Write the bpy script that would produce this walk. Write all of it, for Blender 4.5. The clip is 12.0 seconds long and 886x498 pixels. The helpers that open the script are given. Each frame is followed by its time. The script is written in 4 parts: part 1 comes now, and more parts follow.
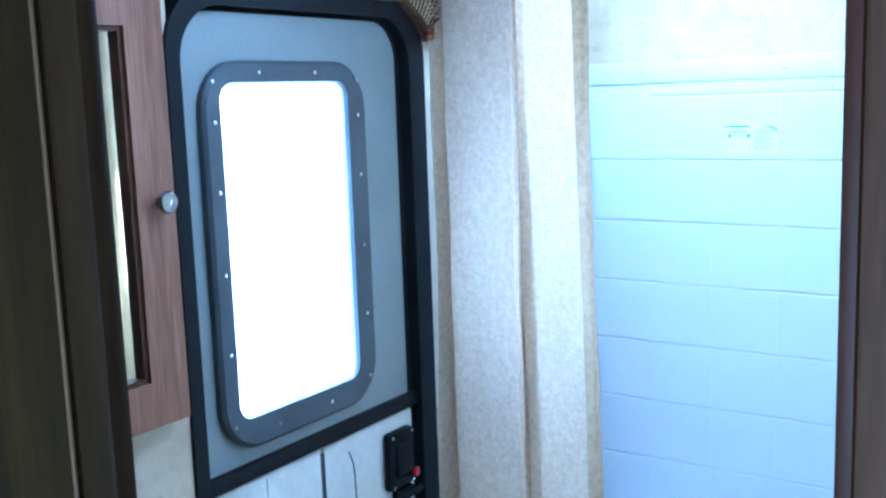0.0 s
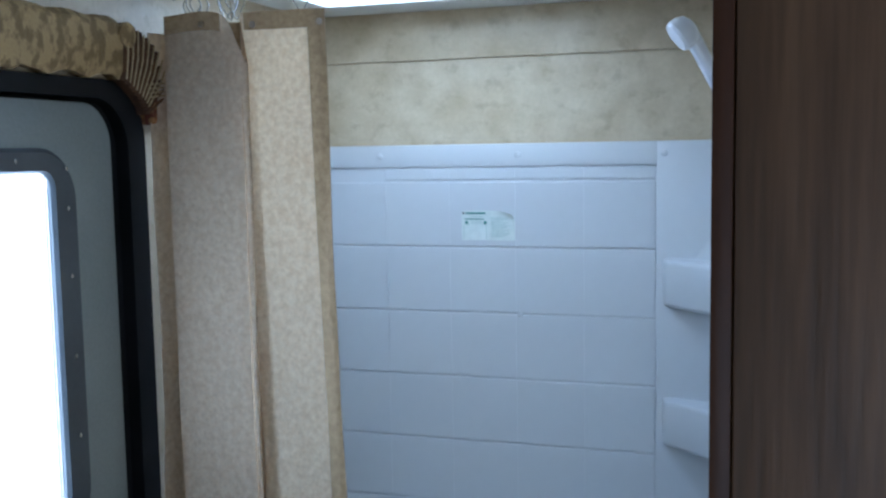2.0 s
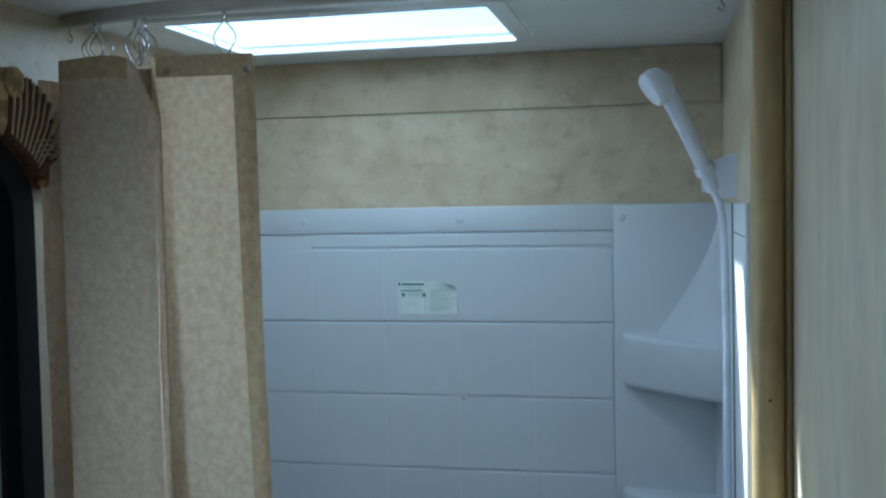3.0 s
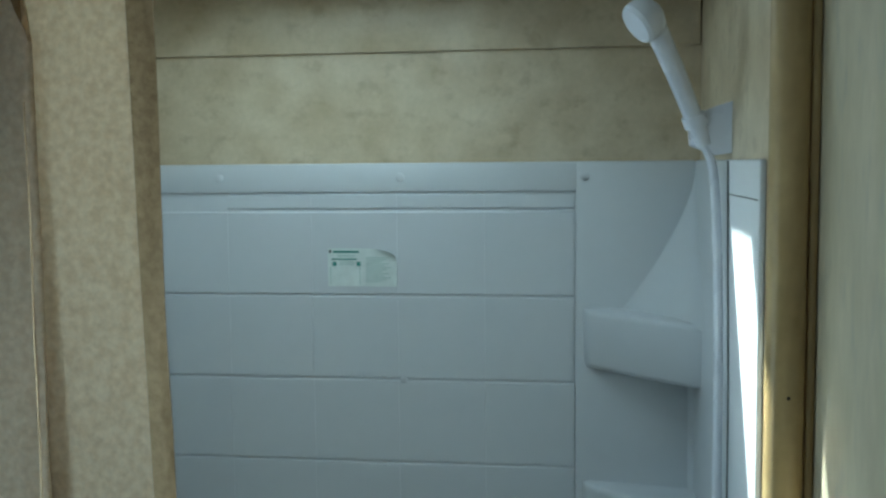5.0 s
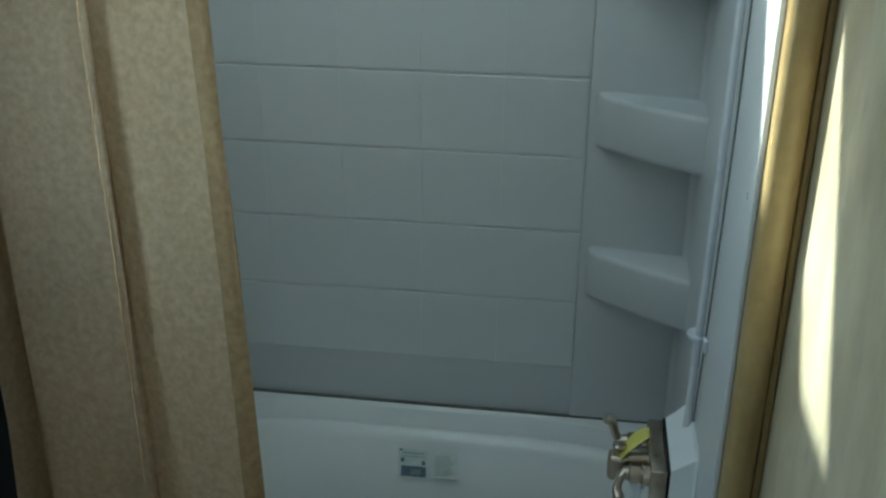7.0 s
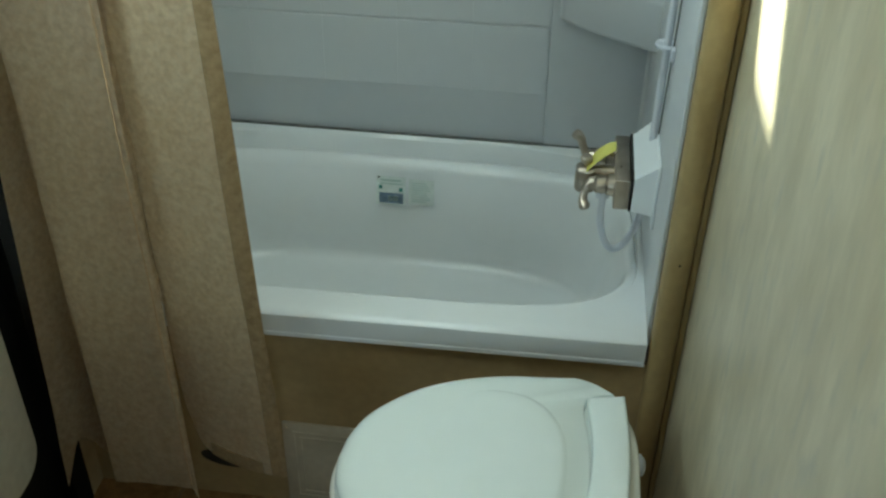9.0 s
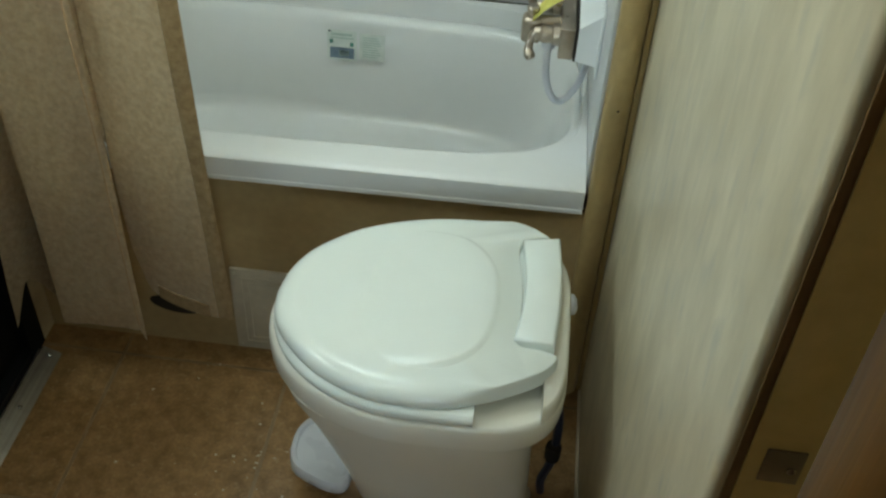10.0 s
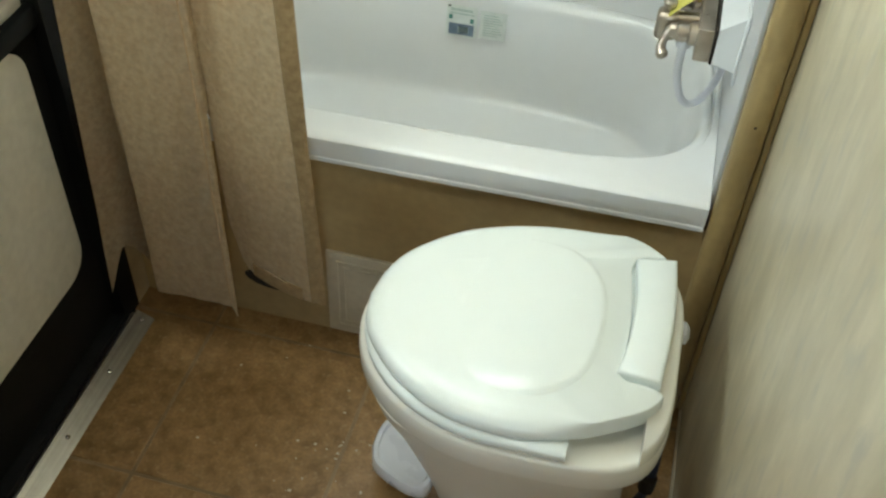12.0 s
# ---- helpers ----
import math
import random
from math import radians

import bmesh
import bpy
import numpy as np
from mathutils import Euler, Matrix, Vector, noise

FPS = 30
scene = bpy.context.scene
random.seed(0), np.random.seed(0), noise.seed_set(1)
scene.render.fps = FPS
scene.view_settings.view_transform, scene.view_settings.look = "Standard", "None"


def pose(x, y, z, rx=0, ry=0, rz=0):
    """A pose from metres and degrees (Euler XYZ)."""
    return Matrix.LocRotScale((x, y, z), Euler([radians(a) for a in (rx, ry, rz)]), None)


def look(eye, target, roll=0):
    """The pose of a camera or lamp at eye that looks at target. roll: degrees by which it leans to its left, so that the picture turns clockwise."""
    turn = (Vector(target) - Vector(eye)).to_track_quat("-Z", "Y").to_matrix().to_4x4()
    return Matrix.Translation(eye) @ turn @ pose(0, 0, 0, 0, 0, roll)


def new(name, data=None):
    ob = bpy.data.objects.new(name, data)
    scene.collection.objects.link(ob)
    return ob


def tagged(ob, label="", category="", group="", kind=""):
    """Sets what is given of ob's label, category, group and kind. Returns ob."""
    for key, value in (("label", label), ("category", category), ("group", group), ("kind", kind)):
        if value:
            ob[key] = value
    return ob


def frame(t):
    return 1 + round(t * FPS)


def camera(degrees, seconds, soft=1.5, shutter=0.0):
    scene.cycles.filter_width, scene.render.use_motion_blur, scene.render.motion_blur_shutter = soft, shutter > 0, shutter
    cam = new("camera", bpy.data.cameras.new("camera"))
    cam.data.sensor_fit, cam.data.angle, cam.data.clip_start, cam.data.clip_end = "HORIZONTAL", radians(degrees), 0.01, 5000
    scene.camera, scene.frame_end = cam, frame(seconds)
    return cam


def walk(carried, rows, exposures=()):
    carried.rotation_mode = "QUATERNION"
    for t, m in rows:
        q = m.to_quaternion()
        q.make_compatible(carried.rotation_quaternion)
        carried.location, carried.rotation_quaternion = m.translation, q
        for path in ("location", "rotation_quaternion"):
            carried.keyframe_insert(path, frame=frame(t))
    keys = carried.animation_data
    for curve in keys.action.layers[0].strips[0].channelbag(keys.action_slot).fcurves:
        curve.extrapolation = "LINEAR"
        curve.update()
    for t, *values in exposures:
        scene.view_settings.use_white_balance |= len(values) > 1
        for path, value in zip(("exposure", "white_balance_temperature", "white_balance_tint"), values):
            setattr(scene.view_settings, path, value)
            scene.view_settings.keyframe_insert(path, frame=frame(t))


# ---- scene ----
cam = camera(47.3, 12.0, soft=2.4)

PATH = [
    (0, (1.078, -1.587, 1.568), (-0.033, 0.048, 1.267), -2.0),
    (0.5, (1.064, -1.602, 1.569), (0.153, 0.146, 1.234), -2.6),
    (1, (1.034, -1.642, 1.58), (0.251, 0.159, 1.199), -2.1),
    (1.5, (1.007, -1.62, 1.589), (0.38, 0.253, 1.274), -0.9),
    (2, (0.985, -1.482, 1.617), (0.365, 0.409, 1.42), -1.0),
    (2.5, (0.945, -1.373, 1.61), (0.375, 0.543, 1.539), 1.2),
    (3, (0.849, -1.29, 1.633), (0.424, 0.663, 1.543), -1.1),
    (3.5, (0.824, -1.189, 1.605), (0.567, 0.787, 1.441), 0.8),
    (3.7, (0.846, -1.136, 1.597), (0.55, 0.839, 1.484), -0.1),
    (5.5, (0.749, -1.052, 1.632), (0.486, 0.913, 1.368), -0.8),
    (6, (0.75, -1.061, 1.594), (0.471, 0.871, 1.159), -1.0),
    (6.5, (0.76, -1.073, 1.571), (0.465, 0.804, 0.946), -1.0),
    (7, (0.748, -1.111, 1.548), (0.492, 0.701, 0.741), 0.4),
    (8.8, (0.79, -1.184, 1.466), (0.551, 0.46, 0.353), -0.2),
    (9, (0.789, -1.192, 1.465), (0.583, 0.417, 0.295), 0.8),
    (9.5, (0.831, -1.216, 1.435), (0.664, 0.329, 0.175), 1.7),
    (10, (0.84, -1.246, 1.423), (0.714, 0.239, 0.088), 3.3),
    (10.5, (0.843, -1.258, 1.401), (0.738, 0.151, -0.015), 3.9),
    (11, (0.852, -1.258, 1.398), (0.742, 0.142, -0.026), 3.4),
    (11.5, (0.854, -1.228, 1.402), (0.712, 0.175, -0.017), 1.7),
    (12, (0.817, -1.133, 1.419), (0.508, 0.25, 0.007), 2.9),
]
EXPOSURES = [
    (0, 3.85, 3850, 6), (0.3, 3.15, 3950, 6), (0.5, 2.8, 4050, 6), (1.0, 2.7, 4000, 8), (1.5, 2.55, 4500, 9), (2.0, 2.3, 4800, 9), (2.5, 2.15, 4850, 6), (3.0, 1.6, 4850, 0),
    (3.5, 1.55, 5050, -4), (3.7, 1.55, 5150, -6), (5.5, 1.5, 5400, -9), (6.0, 1.45, 5500, -9), (7.0, 1.52, 5800, -9), (8.8, 2.35, 6300, -11), (9.5, 2.45, 6600, -11), (10.0, 2.7, 6900, -6), (10.5, 3.05, 7200, -1), (11.0, 3.25, 7400, 2), (12.0, 3.2, 7200, 0),
]
walk(cam, [(t, look(eye, target, roll)) for t, eye, target, roll in PATH], EXPOSURES)

# ---- world, sun, large lights ----
world = bpy.data.worlds.new("world")
scene.world = world
world.use_nodes = True
SUN_DIR = Vector((1.0, -0.6, -1.08)).normalized()
sky = world.node_tree.nodes.new("ShaderNodeTexSky")
sky.sky_type, sky.sun_disc = "NISHITA", False
sky.sun_elevation = math.asin(-SUN_DIR.z)
sky.sun_rotation = math.atan2(-SUN_DIR.x, -SUN_DIR.y)
background = world.node_tree.nodes["Background"]
background.inputs[1].default_value = 0.12
world.node_tree.links.new(sky.outputs[0], background.inputs[0])


def lamp(name, kind, energy, color, m, size=(1, 1), angle=0.0):
    data = bpy.data.lights.new(name, kind)
    data.energy, data.color = energy, color
    if kind == "AREA":
        data.shape, data.size, data.size_y = "RECTANGLE", size[0], size[1]
    if kind == "SUN":
        data.angle = angle
    ob = new(name, data)
    ob.matrix_world = m
    return ob


lamp("sun", "SUN", 5.0, (1.0, 0.95, 0.86), look((-1, 0.6, 3), Vector((-1, 0.6, 3)) + SUN_DIR), angle=radians(1.2))
lamp("skylight_daylight", "AREA", 0.64, (0.84, 0.94, 1.0), pose(0.367, 0.266, 1.9145, 0, 0, 0), (0.51, 0.335))
lamp("door_window_daylight", "AREA", 0.64, (0.84, 0.94, 1.0), look((-0.0075, -0.413, 1.345), (1, -0.413, 1.345)), (0.29, 0.506))
# fill from behind, through a hall window that is assumed and unseen
lamp("hall_fill_daylight", "AREA", 1.8, (0.9, 0.96, 1.0), look((1.3, -3.28, 1.3), (1.3, 0, 1.3)), (1.2, 0.7))

# fill light from above for the toilet; its roof vent is invented
lamp("added_top_fill", "AREA", 0.34, (0.95, 0.97, 1.0), pose(0.5, -0.54, 1.9155, 0, 0, 0), (0.34, 0.34))


# ---- materials ----
def material(name, dark, light, rough=0.5, metal=0.0, scale=(8, 8, 8), fine=60.0, bump=0.05, spots=0.0, spot_color=(0.1, 0.08, 0.05),
             through_light=0.0, detail=4.0, rough_var=0.08, spread=(0.35, 0.65), grain=0.07):
    """Two tones mixed by a stretched noise, a finer grain in colour and relief, and uneven gloss."""
    m = bpy.data.materials.new(name)
    m.use_nodes = True
    n, k = m.node_tree.nodes, m.node_tree.links
    p = n["Principled BSDF"]
    coord = n.new("ShaderNodeTexCoord")
    mapping = n.new("ShaderNodeMapping")
    mapping.inputs["Scale"].default_value = scale
    k.new(coord.outputs["Object"], mapping.inputs[0])
    big = n.new("ShaderNodeTexNoise")
    big.inputs["Scale"].default_value, big.inputs["Detail"].default_value = 1.0, detail
    k.new(mapping.outputs[0], big.inputs["Vector"])
    ramp = n.new("ShaderNodeValToRGB")
    ramp.color_ramp.elements[0].position, ramp.color_ramp.elements[1].position = spread
    ramp.color_ramp.elements[0].color, ramp.color_ramp.elements[1].color = (*dark, 1), (*light, 1)
    k.new(big.outputs["Fac"], ramp.inputs[0])
    small = n.new("ShaderNodeTexNoise")
    small.inputs["Scale"].default_value, small.inputs["Detail"].default_value = fine, 3.0
    k.new(mapping.outputs[0] if fine < 30 else coord.outputs["Object"], small.inputs["Vector"])
    tone = n.new("ShaderNodeMapRange")
    tone.inputs["From Min"].default_value, tone.inputs["From Max"].default_value = 0.3, 0.7
    tone.inputs["To Min"].default_value, tone.inputs["To Max"].default_value = 1 - grain, 1 + grain * 0.7
    k.new(small.outputs["Fac"], tone.inputs[0])
    mix = n.new("ShaderNodeMix")
    mix.data_type, mix.blend_type = "RGBA", "MULTIPLY"
    mix.inputs["Factor"].default_value = 1.0
    k.new(ramp.outputs[0], mix.inputs["A"])
    k.new(tone.outputs[0], mix.inputs["B"])
    color = mix.outputs["Result"]
    if spots:
        blot = n.new("ShaderNodeTexNoise")
        blot.inputs["Scale"].default_value, blot.inputs["Detail"].default_value = 2.6, 5.0
        k.new(mapping.outputs[0], blot.inputs["Vector"])
        edge = n.new("ShaderNodeMapRange")
        edge.inputs["From Min"].default_value, edge.inputs["From Max"].default_value = 0.56, 0.74
        edge.inputs["To Max"].default_value = spots
        k.new(blot.outputs["Fac"], edge.inputs[0])
        stain = n.new("ShaderNodeMix")
        stain.data_type = "RGBA"
        k.new(edge.outputs[0], stain.inputs["Factor"])
        k.new(color, stain.inputs["A"])
        stain.inputs["B"].default_value = (*spot_color, 1)
        color = stain.outputs["Result"]
    k.new(color, p.inputs["Base Color"])
    gloss = n.new("ShaderNodeMapRange")
    gloss.inputs["To Min"].default_value, gloss.inputs["To Max"].default_value = rough - rough_var, rough + rough_var
    k.new(big.outputs["Fac"], gloss.inputs[0])
    k.new(gloss.outputs[0], p.inputs["Roughness"])
    p.inputs["Metallic"].default_value = metal
    if bump:
        relief = n.new("ShaderNodeBump")
        relief.inputs["Strength"].default_value, relief.inputs["Distance"].default_value = bump, 0.004
        k.new(small.outputs["Fac"], relief.inputs["Height"])
        k.new(relief.outputs[0], p.inputs["Normal"])
    if through_light:
        out = n["Material Output"]
        thin = n.new("ShaderNodeBsdfTranslucent")
        k.new(color, thin.inputs[0])
        both = n.new("ShaderNodeMixShader")
        both.inputs[0].default_value = through_light
        k.new(p.outputs[0], both.inputs[1])
        k.new(thin.outputs[0], both.inputs[2])
        k.new(both.outputs[0], out.inputs[0])
    return m


def wood(name, dark, mid, light, rough=0.35, tight=1.0, axis="z", gloss=0.22):
    """Grain along one axis: stretched noise bands, fine pores, and a slow drift of tone."""
    m = bpy.data.materials.new(name)
    m.use_nodes = True
    n, k = m.node_tree.nodes, m.node_tree.links
    p = n["Principled BSDF"]
    coord, mapping = n.new("ShaderNodeTexCoord"), n.new("ShaderNodeMapping")
    s = {"z": (14, 14, 0.9), "y": (14, 0.9, 14), "x": (0.9, 14, 14)}[axis]
    mapping.inputs["Scale"].default_value = [v * tight for v in s]
    k.new(coord.outputs["Object"], mapping.inputs[0])
    grain = n.new("ShaderNodeTexNoise")
    grain.inputs["Scale"].default_value, grain.inputs["Detail"].default_value, grain.inputs["Distortion"].default_value = 1.6, 5.0, 0.8
    k.new(mapping.outputs[0], grain.inputs["Vector"])
    ramp = n.new("ShaderNodeValToRGB")
    e = ramp.color_ramp.elements
    e[0].position, e[1].position = 0.3, 0.72
    e[0].color, e[1].color = (*dark, 1), (*light, 1)
    e.new(0.5).color = (*mid, 1)
    k.new(grain.outputs["Fac"], ramp.inputs[0])
    pores = n.new("ShaderNodeTexNoise")
    pores.inputs["Scale"].default_value, pores.inputs["Detail"].default_value = 14.0, 3.0
    k.new(mapping.outputs[0], pores.inputs["Vector"])
    tone = n.new("ShaderNodeMapRange")
    tone.inputs["From Min"].default_value, tone.inputs["From Max"].default_value = 0.3, 0.7
    tone.inputs["To Min"].default_value, tone.inputs["To Max"].default_value = 0.72, 1.1
    k.new(pores.outputs["Fac"], tone.inputs[0])
    mix = n.new("ShaderNodeMix")
    mix.data_type, mix.blend_type = "RGBA", "MULTIPLY"
    mix.inputs["Factor"].default_value = 1.0
    k.new(ramp.outputs[0], mix.inputs["A"])
    k.new(tone.outputs[0], mix.inputs["B"])
    k.new(mix.outputs["Result"], p.inputs["Base Color"])
    p.inputs["Roughness"].default_value = rough
    p.inputs["Specular IOR Level"].default_value = gloss
    relief = n.new("ShaderNodeBump")
    relief.inputs["Strength"].default_value, relief.inputs["Distance"].default_value = 0.12, 0.002
    k.new(pores.outputs["Fac"], relief.inputs["Height"])
    k.new(relief.outputs[0], p.inputs["Normal"])
    return m


def vary_by_object(m, low, high):
    """Slight tone differences from piece to piece."""
    n, k = m.node_tree.nodes, m.node_tree.links
    p = n["Principled BSDF"]
    info, span, mix = n.new("ShaderNodeObjectInfo"), n.new("ShaderNodeMapRange"), n.new("ShaderNodeMix")
    span.inputs["To Min"].default_value, span.inputs["To Max"].default_value = low, high
    k.new(info.outputs["Random"], span.inputs[0])
    mix.data_type, mix.blend_type = "RGBA", "MULTIPLY"
    mix.inputs["Factor"].default_value = 1.0
    k.new(p.inputs["Base Color"].links[0].from_socket, mix.inputs["A"])
    k.new(span.outputs[0], mix.inputs["B"])
    k.new(mix.outputs["Result"], p.inputs["Base Color"])


wall_tan = material("mottled_tan_wallboard", (0.45, 0.365, 0.235), (0.60, 0.515, 0.365), 0.40, scale=(13, 13, 15), spots=0.40, spot_color=(0.27, 0.20, 0.115), bump=0.03, detail=7, fine=110, spread=(0.3, 0.7), grain=0.05)
wall_streak = material("streaked_beige_wallboard", (0.40, 0.35, 0.235), (0.56, 0.505, 0.37), 0.40, scale=(15, 15, 6), spots=0.6, spot_color=(0.34, 0.33, 0.28), bump=0.03, detail=6, fine=5, spread=(0.3, 0.7), grain=0.05)
apron_tan = material("tan_apron_board", (0.38, 0.275, 0.135), (0.46, 0.345, 0.18), 0.45, scale=(5, 5, 8), bump=0.02)
trim_gold = material("gold_tan_trim", (0.31, 0.215, 0.09), (0.44, 0.33, 0.155), 0.40, scale=(20, 20, 5), bump=0.05, spots=0.25, spot_color=(0.26, 0.18, 0.07))
ceiling_white = material("white_ceiling_vinyl", (0.70, 0.70, 0.66), (0.78, 0.78, 0.74), 0.6, scale=(3, 3, 3), bump=0.06, fine=150)
acrylic = material("white_tub_plastic", (0.76, 0.78, 0.79), (0.79, 0.81, 0.82), 0.15, scale=(2, 2, 2), bump=0.012, fine=25, rough_var=0.04, grain=0.008)
surround_white = material("white_surround_plastic", (0.585, 0.605, 0.625), (0.61, 0.63, 0.65), 0.36, scale=(2.5, 2.5, 2.5), bump=0.03, fine=40, grain=0.008)
surround_tile = material("white_moulded_tile", (0.585, 0.605, 0.625), (0.61, 0.63, 0.65), 0.34, scale=(2.5, 2.5, 2.5), bump=0.03, fine=40, grain=0.008)
porcelain = material("white_toilet_plastic", (0.80, 0.86, 0.84), (0.82, 0.88, 0.86), 0.2, scale=(3, 3, 3), bump=0.008, fine=30, rough_var=0.04, grain=0.008)
porcelain_body = material("off_white_toilet_body", (0.76, 0.75, 0.68), (0.78, 0.77, 0.70), 0.24, scale=(3, 3, 3), bump=0.008, fine=30, rough_var=0.04, grain=0.008)
vinyl_tile = material("brown_stone_vinyl", (0.19, 0.105, 0.038), (0.35, 0.21, 0.09), 0.34, scale=(34, 34, 34), spots=0.6, spot_color=(0.40, 0.28, 0.15), bump=0.15, fine=160, detail=8, spread=(0.32, 0.68), grain=0.16)
vary_by_object(vinyl_tile, 0.9, 1.08)
grout_mat = material("tan_grout", (0.18, 0.12, 0.062), (0.29, 0.205, 0.115), 0.6, scale=(12, 12, 12), bump=0.1)
curtain_mat = material("beige_curtain_paper_cloth", (0.68, 0.56, 0.405), (0.79, 0.69, 0.54), 0.8, scale=(95, 95, 95), bump=0.45, fine=160, through_light=0.68, detail=5, spread=(0.34, 0.66), grain=0.08)
# base colour browned for the backlight that doubled cloth holds back
dimmed_cloth = material("beige_dimmed_cloth", (0.28, 0.19, 0.095), (0.38, 0.27, 0.145), 0.8, scale=(90, 90, 90), bump=0.5, fine=160, through_light=0.05, detail=5)
door_grey = material("grey_door_skin", (0.185, 0.205, 0.20), (0.24, 0.26, 0.25), 0.45, scale=(3, 3, 3), bump=0.1, fine=180)
door_cream = material("cream_door_panel", (0.55, 0.55, 0.50), (0.64, 0.63, 0.58), 0.45, scale=(10, 10, 2), bump=0.06)
bezel_grey = material("dark_grey_window_bezel", (0.045, 0.052, 0.06), (0.065, 0.075, 0.085), 0.4, scale=(8, 8, 8), bump=0.08, fine=120)
black = material("black_door_trim", (0.006, 0.007, 0.007), (0.012, 0.012, 0.013), 0.55, scale=(9, 9, 9), bump=0.05)
black.node_tree.nodes["Principled BSDF"].inputs["Specular IOR Level"].default_value = 0.13
aluminium = material("brushed_aluminium", (0.34, 0.33, 0.30), (0.48, 0.47, 0.43), 0.42, metal=1.0, scale=(90, 3, 90), bump=0.05)
nickel = material("brushed_nickel", (0.42, 0.36, 0.29), (0.56, 0.49, 0.41), 0.3, metal=1.0, scale=(20, 20, 20), bump=0.02)
steel = material("steel_wire", (0.5, 0.5, 0.5), (0.65, 0.65, 0.65), 0.25, metal=1.0, bump=0)
rail_grey = material("grey_curtain_track", (0.33, 0.29, 0.23), (0.41, 0.37, 0.31), 0.45, scale=(20, 20, 20), bump=0.03)
white_plastic = material("white_shower_plastic", (0.62, 0.64, 0.70), (0.70, 0.72, 0.77), 0.28, scale=(9, 9, 9), bump=0, grain=0.008)
valve_white = material("white_valve_pedestal", (0.76, 0.79, 0.81), (0.82, 0.85, 0.87), 0.3, scale=(9, 9, 9), bump=0, grain=0.008)
panel_beige = material("beige_access_panel", (0.50, 0.44, 0.33), (0.58, 0.52, 0.41), 0.42, scale=(9, 9, 9), bump=0.03)
yellow = material("yellow_tag_card", (0.62, 0.58, 0.12), (0.72, 0.68, 0.2), 0.5, scale=(30, 30, 30), bump=0)
paper = material("white_label_paper", (0.66, 0.72, 0.69), (0.74, 0.79, 0.76), 0.5, scale=(20, 20, 20), bump=0.02)
ink_green = material("green_ink", (0.05, 0.2, 0.17), (0.09, 0.27, 0.22), 0.5, scale=(200, 200, 200), bump=0)
ink_pale = material("pale_green_ink", (0.42, 0.53, 0.49), (0.50, 0.60, 0.56), 0.5, scale=(200, 200, 200), bump=0)
ink_blue = material("blue_grey_ink", (0.13, 0.19, 0.26), (0.2, 0.26, 0.33), 0.5, scale=(200, 200, 200), bump=0)
dark_void = material("dark_gap", (0.012, 0.009, 0.006), (0.02, 0.015, 0.01), 0.8, scale=(9, 9, 9), bump=0)
caulk = material("grey_caulk", (0.10, 0.10, 0.095), (0.15, 0.15, 0.14), 0.6, scale=(60, 60, 60), bump=0.05)
cord_blue = material("dark_blue_tubing", (0.01, 0.015, 0.04), (0.02, 0.03, 0.08), 0.4, bump=0)
red_plastic = material("red_plastic", (0.35, 0.01, 0.01), (0.45, 0.02, 0.02), 0.35, bump=0)
jamb_khaki = material("khaki_jamb_board", (0.55, 0.43, 0.18), (0.66, 0.53, 0.27), 0.45, scale=(9, 9, 3), bump=0.04)
damask = material("tan_damask_fabric", (0.17, 0.11, 0.04), (0.34, 0.235, 0.10), 0.8, scale=(55, 55, 40), bump=0.4, fine=260, detail=3, spread=(0.44, 0.56))
seam_tan = material("tan_stitched_seam", (0.58, 0.42, 0.24), (0.68, 0.51, 0.31), 0.8, scale=(90, 90, 90), bump=0.3, fine=160)
stripe_dark = material("brown_valance_stripe", (0.06, 0.025, 0.01), (0.12, 0.055, 0.02), 0.8, scale=(60, 60, 60), bump=0.3, fine=260)
stripe_gold = material("gold_valance_cord", (0.38, 0.28, 0.13), (0.50, 0.38, 0.2), 0.7, scale=(60, 60, 60), bump=0.3, fine=260)
rust = material("rust_pattern_fabric", (0.11, 0.025, 0.01), (0.30, 0.15, 0.05), 0.8, scale=(70, 70, 70), bump=0.3, fine=260, spread=(0.45, 0.6))
# doorway wood, darkened as its less lit side face
wood_edge_dimmed = wood("dimmed_brown_wood", (0.020, 0.007, 0.0004), (0.078, 0.031, 0.002), (0.15, 0.065, 0.006), 0.5, 1.1, gloss=0.2)
brown_seam = material("brown_shadowed_seam", (0.12, 0.07, 0.025), (0.17, 0.10, 0.04), 0.5, scale=(9, 9, 3), bump=0.03)
edge_red = wood("dark_red_wood_edge", (0.042, 0.014, 0.004), (0.065, 0.023, 0.007), (0.095, 0.037, 0.012), 0.45)
oak_dark = wood("dark_brown_wood", (0.014, 0.008, 0.001), (0.024, 0.014, 0.002), (0.036, 0.022, 0.003), 0.65, gloss=0.12)
oak_leaf_edge = wood("medium_brown_wood", (0.022, 0.012, 0.003), (0.032, 0.018, 0.005), (0.045, 0.027, 0.008), 0.55, gloss=0.15)
oak_cabinet = wood("cabinet_oak", (0.19, 0.085, 0.045), (0.27, 0.135, 0.075), (0.36, 0.20, 0.12), 0.38, 1.0)
knob_mat = material("pewter_knob", (0.35, 0.34, 0.32), (0.45, 0.44, 0.42), 0.25, metal=0.9, bump=0)
plate_dull = material("dull_strike_metal", (0.17, 0.145, 0.10), (0.22, 0.19, 0.14), 0.4, metal=0.3, bump=0)
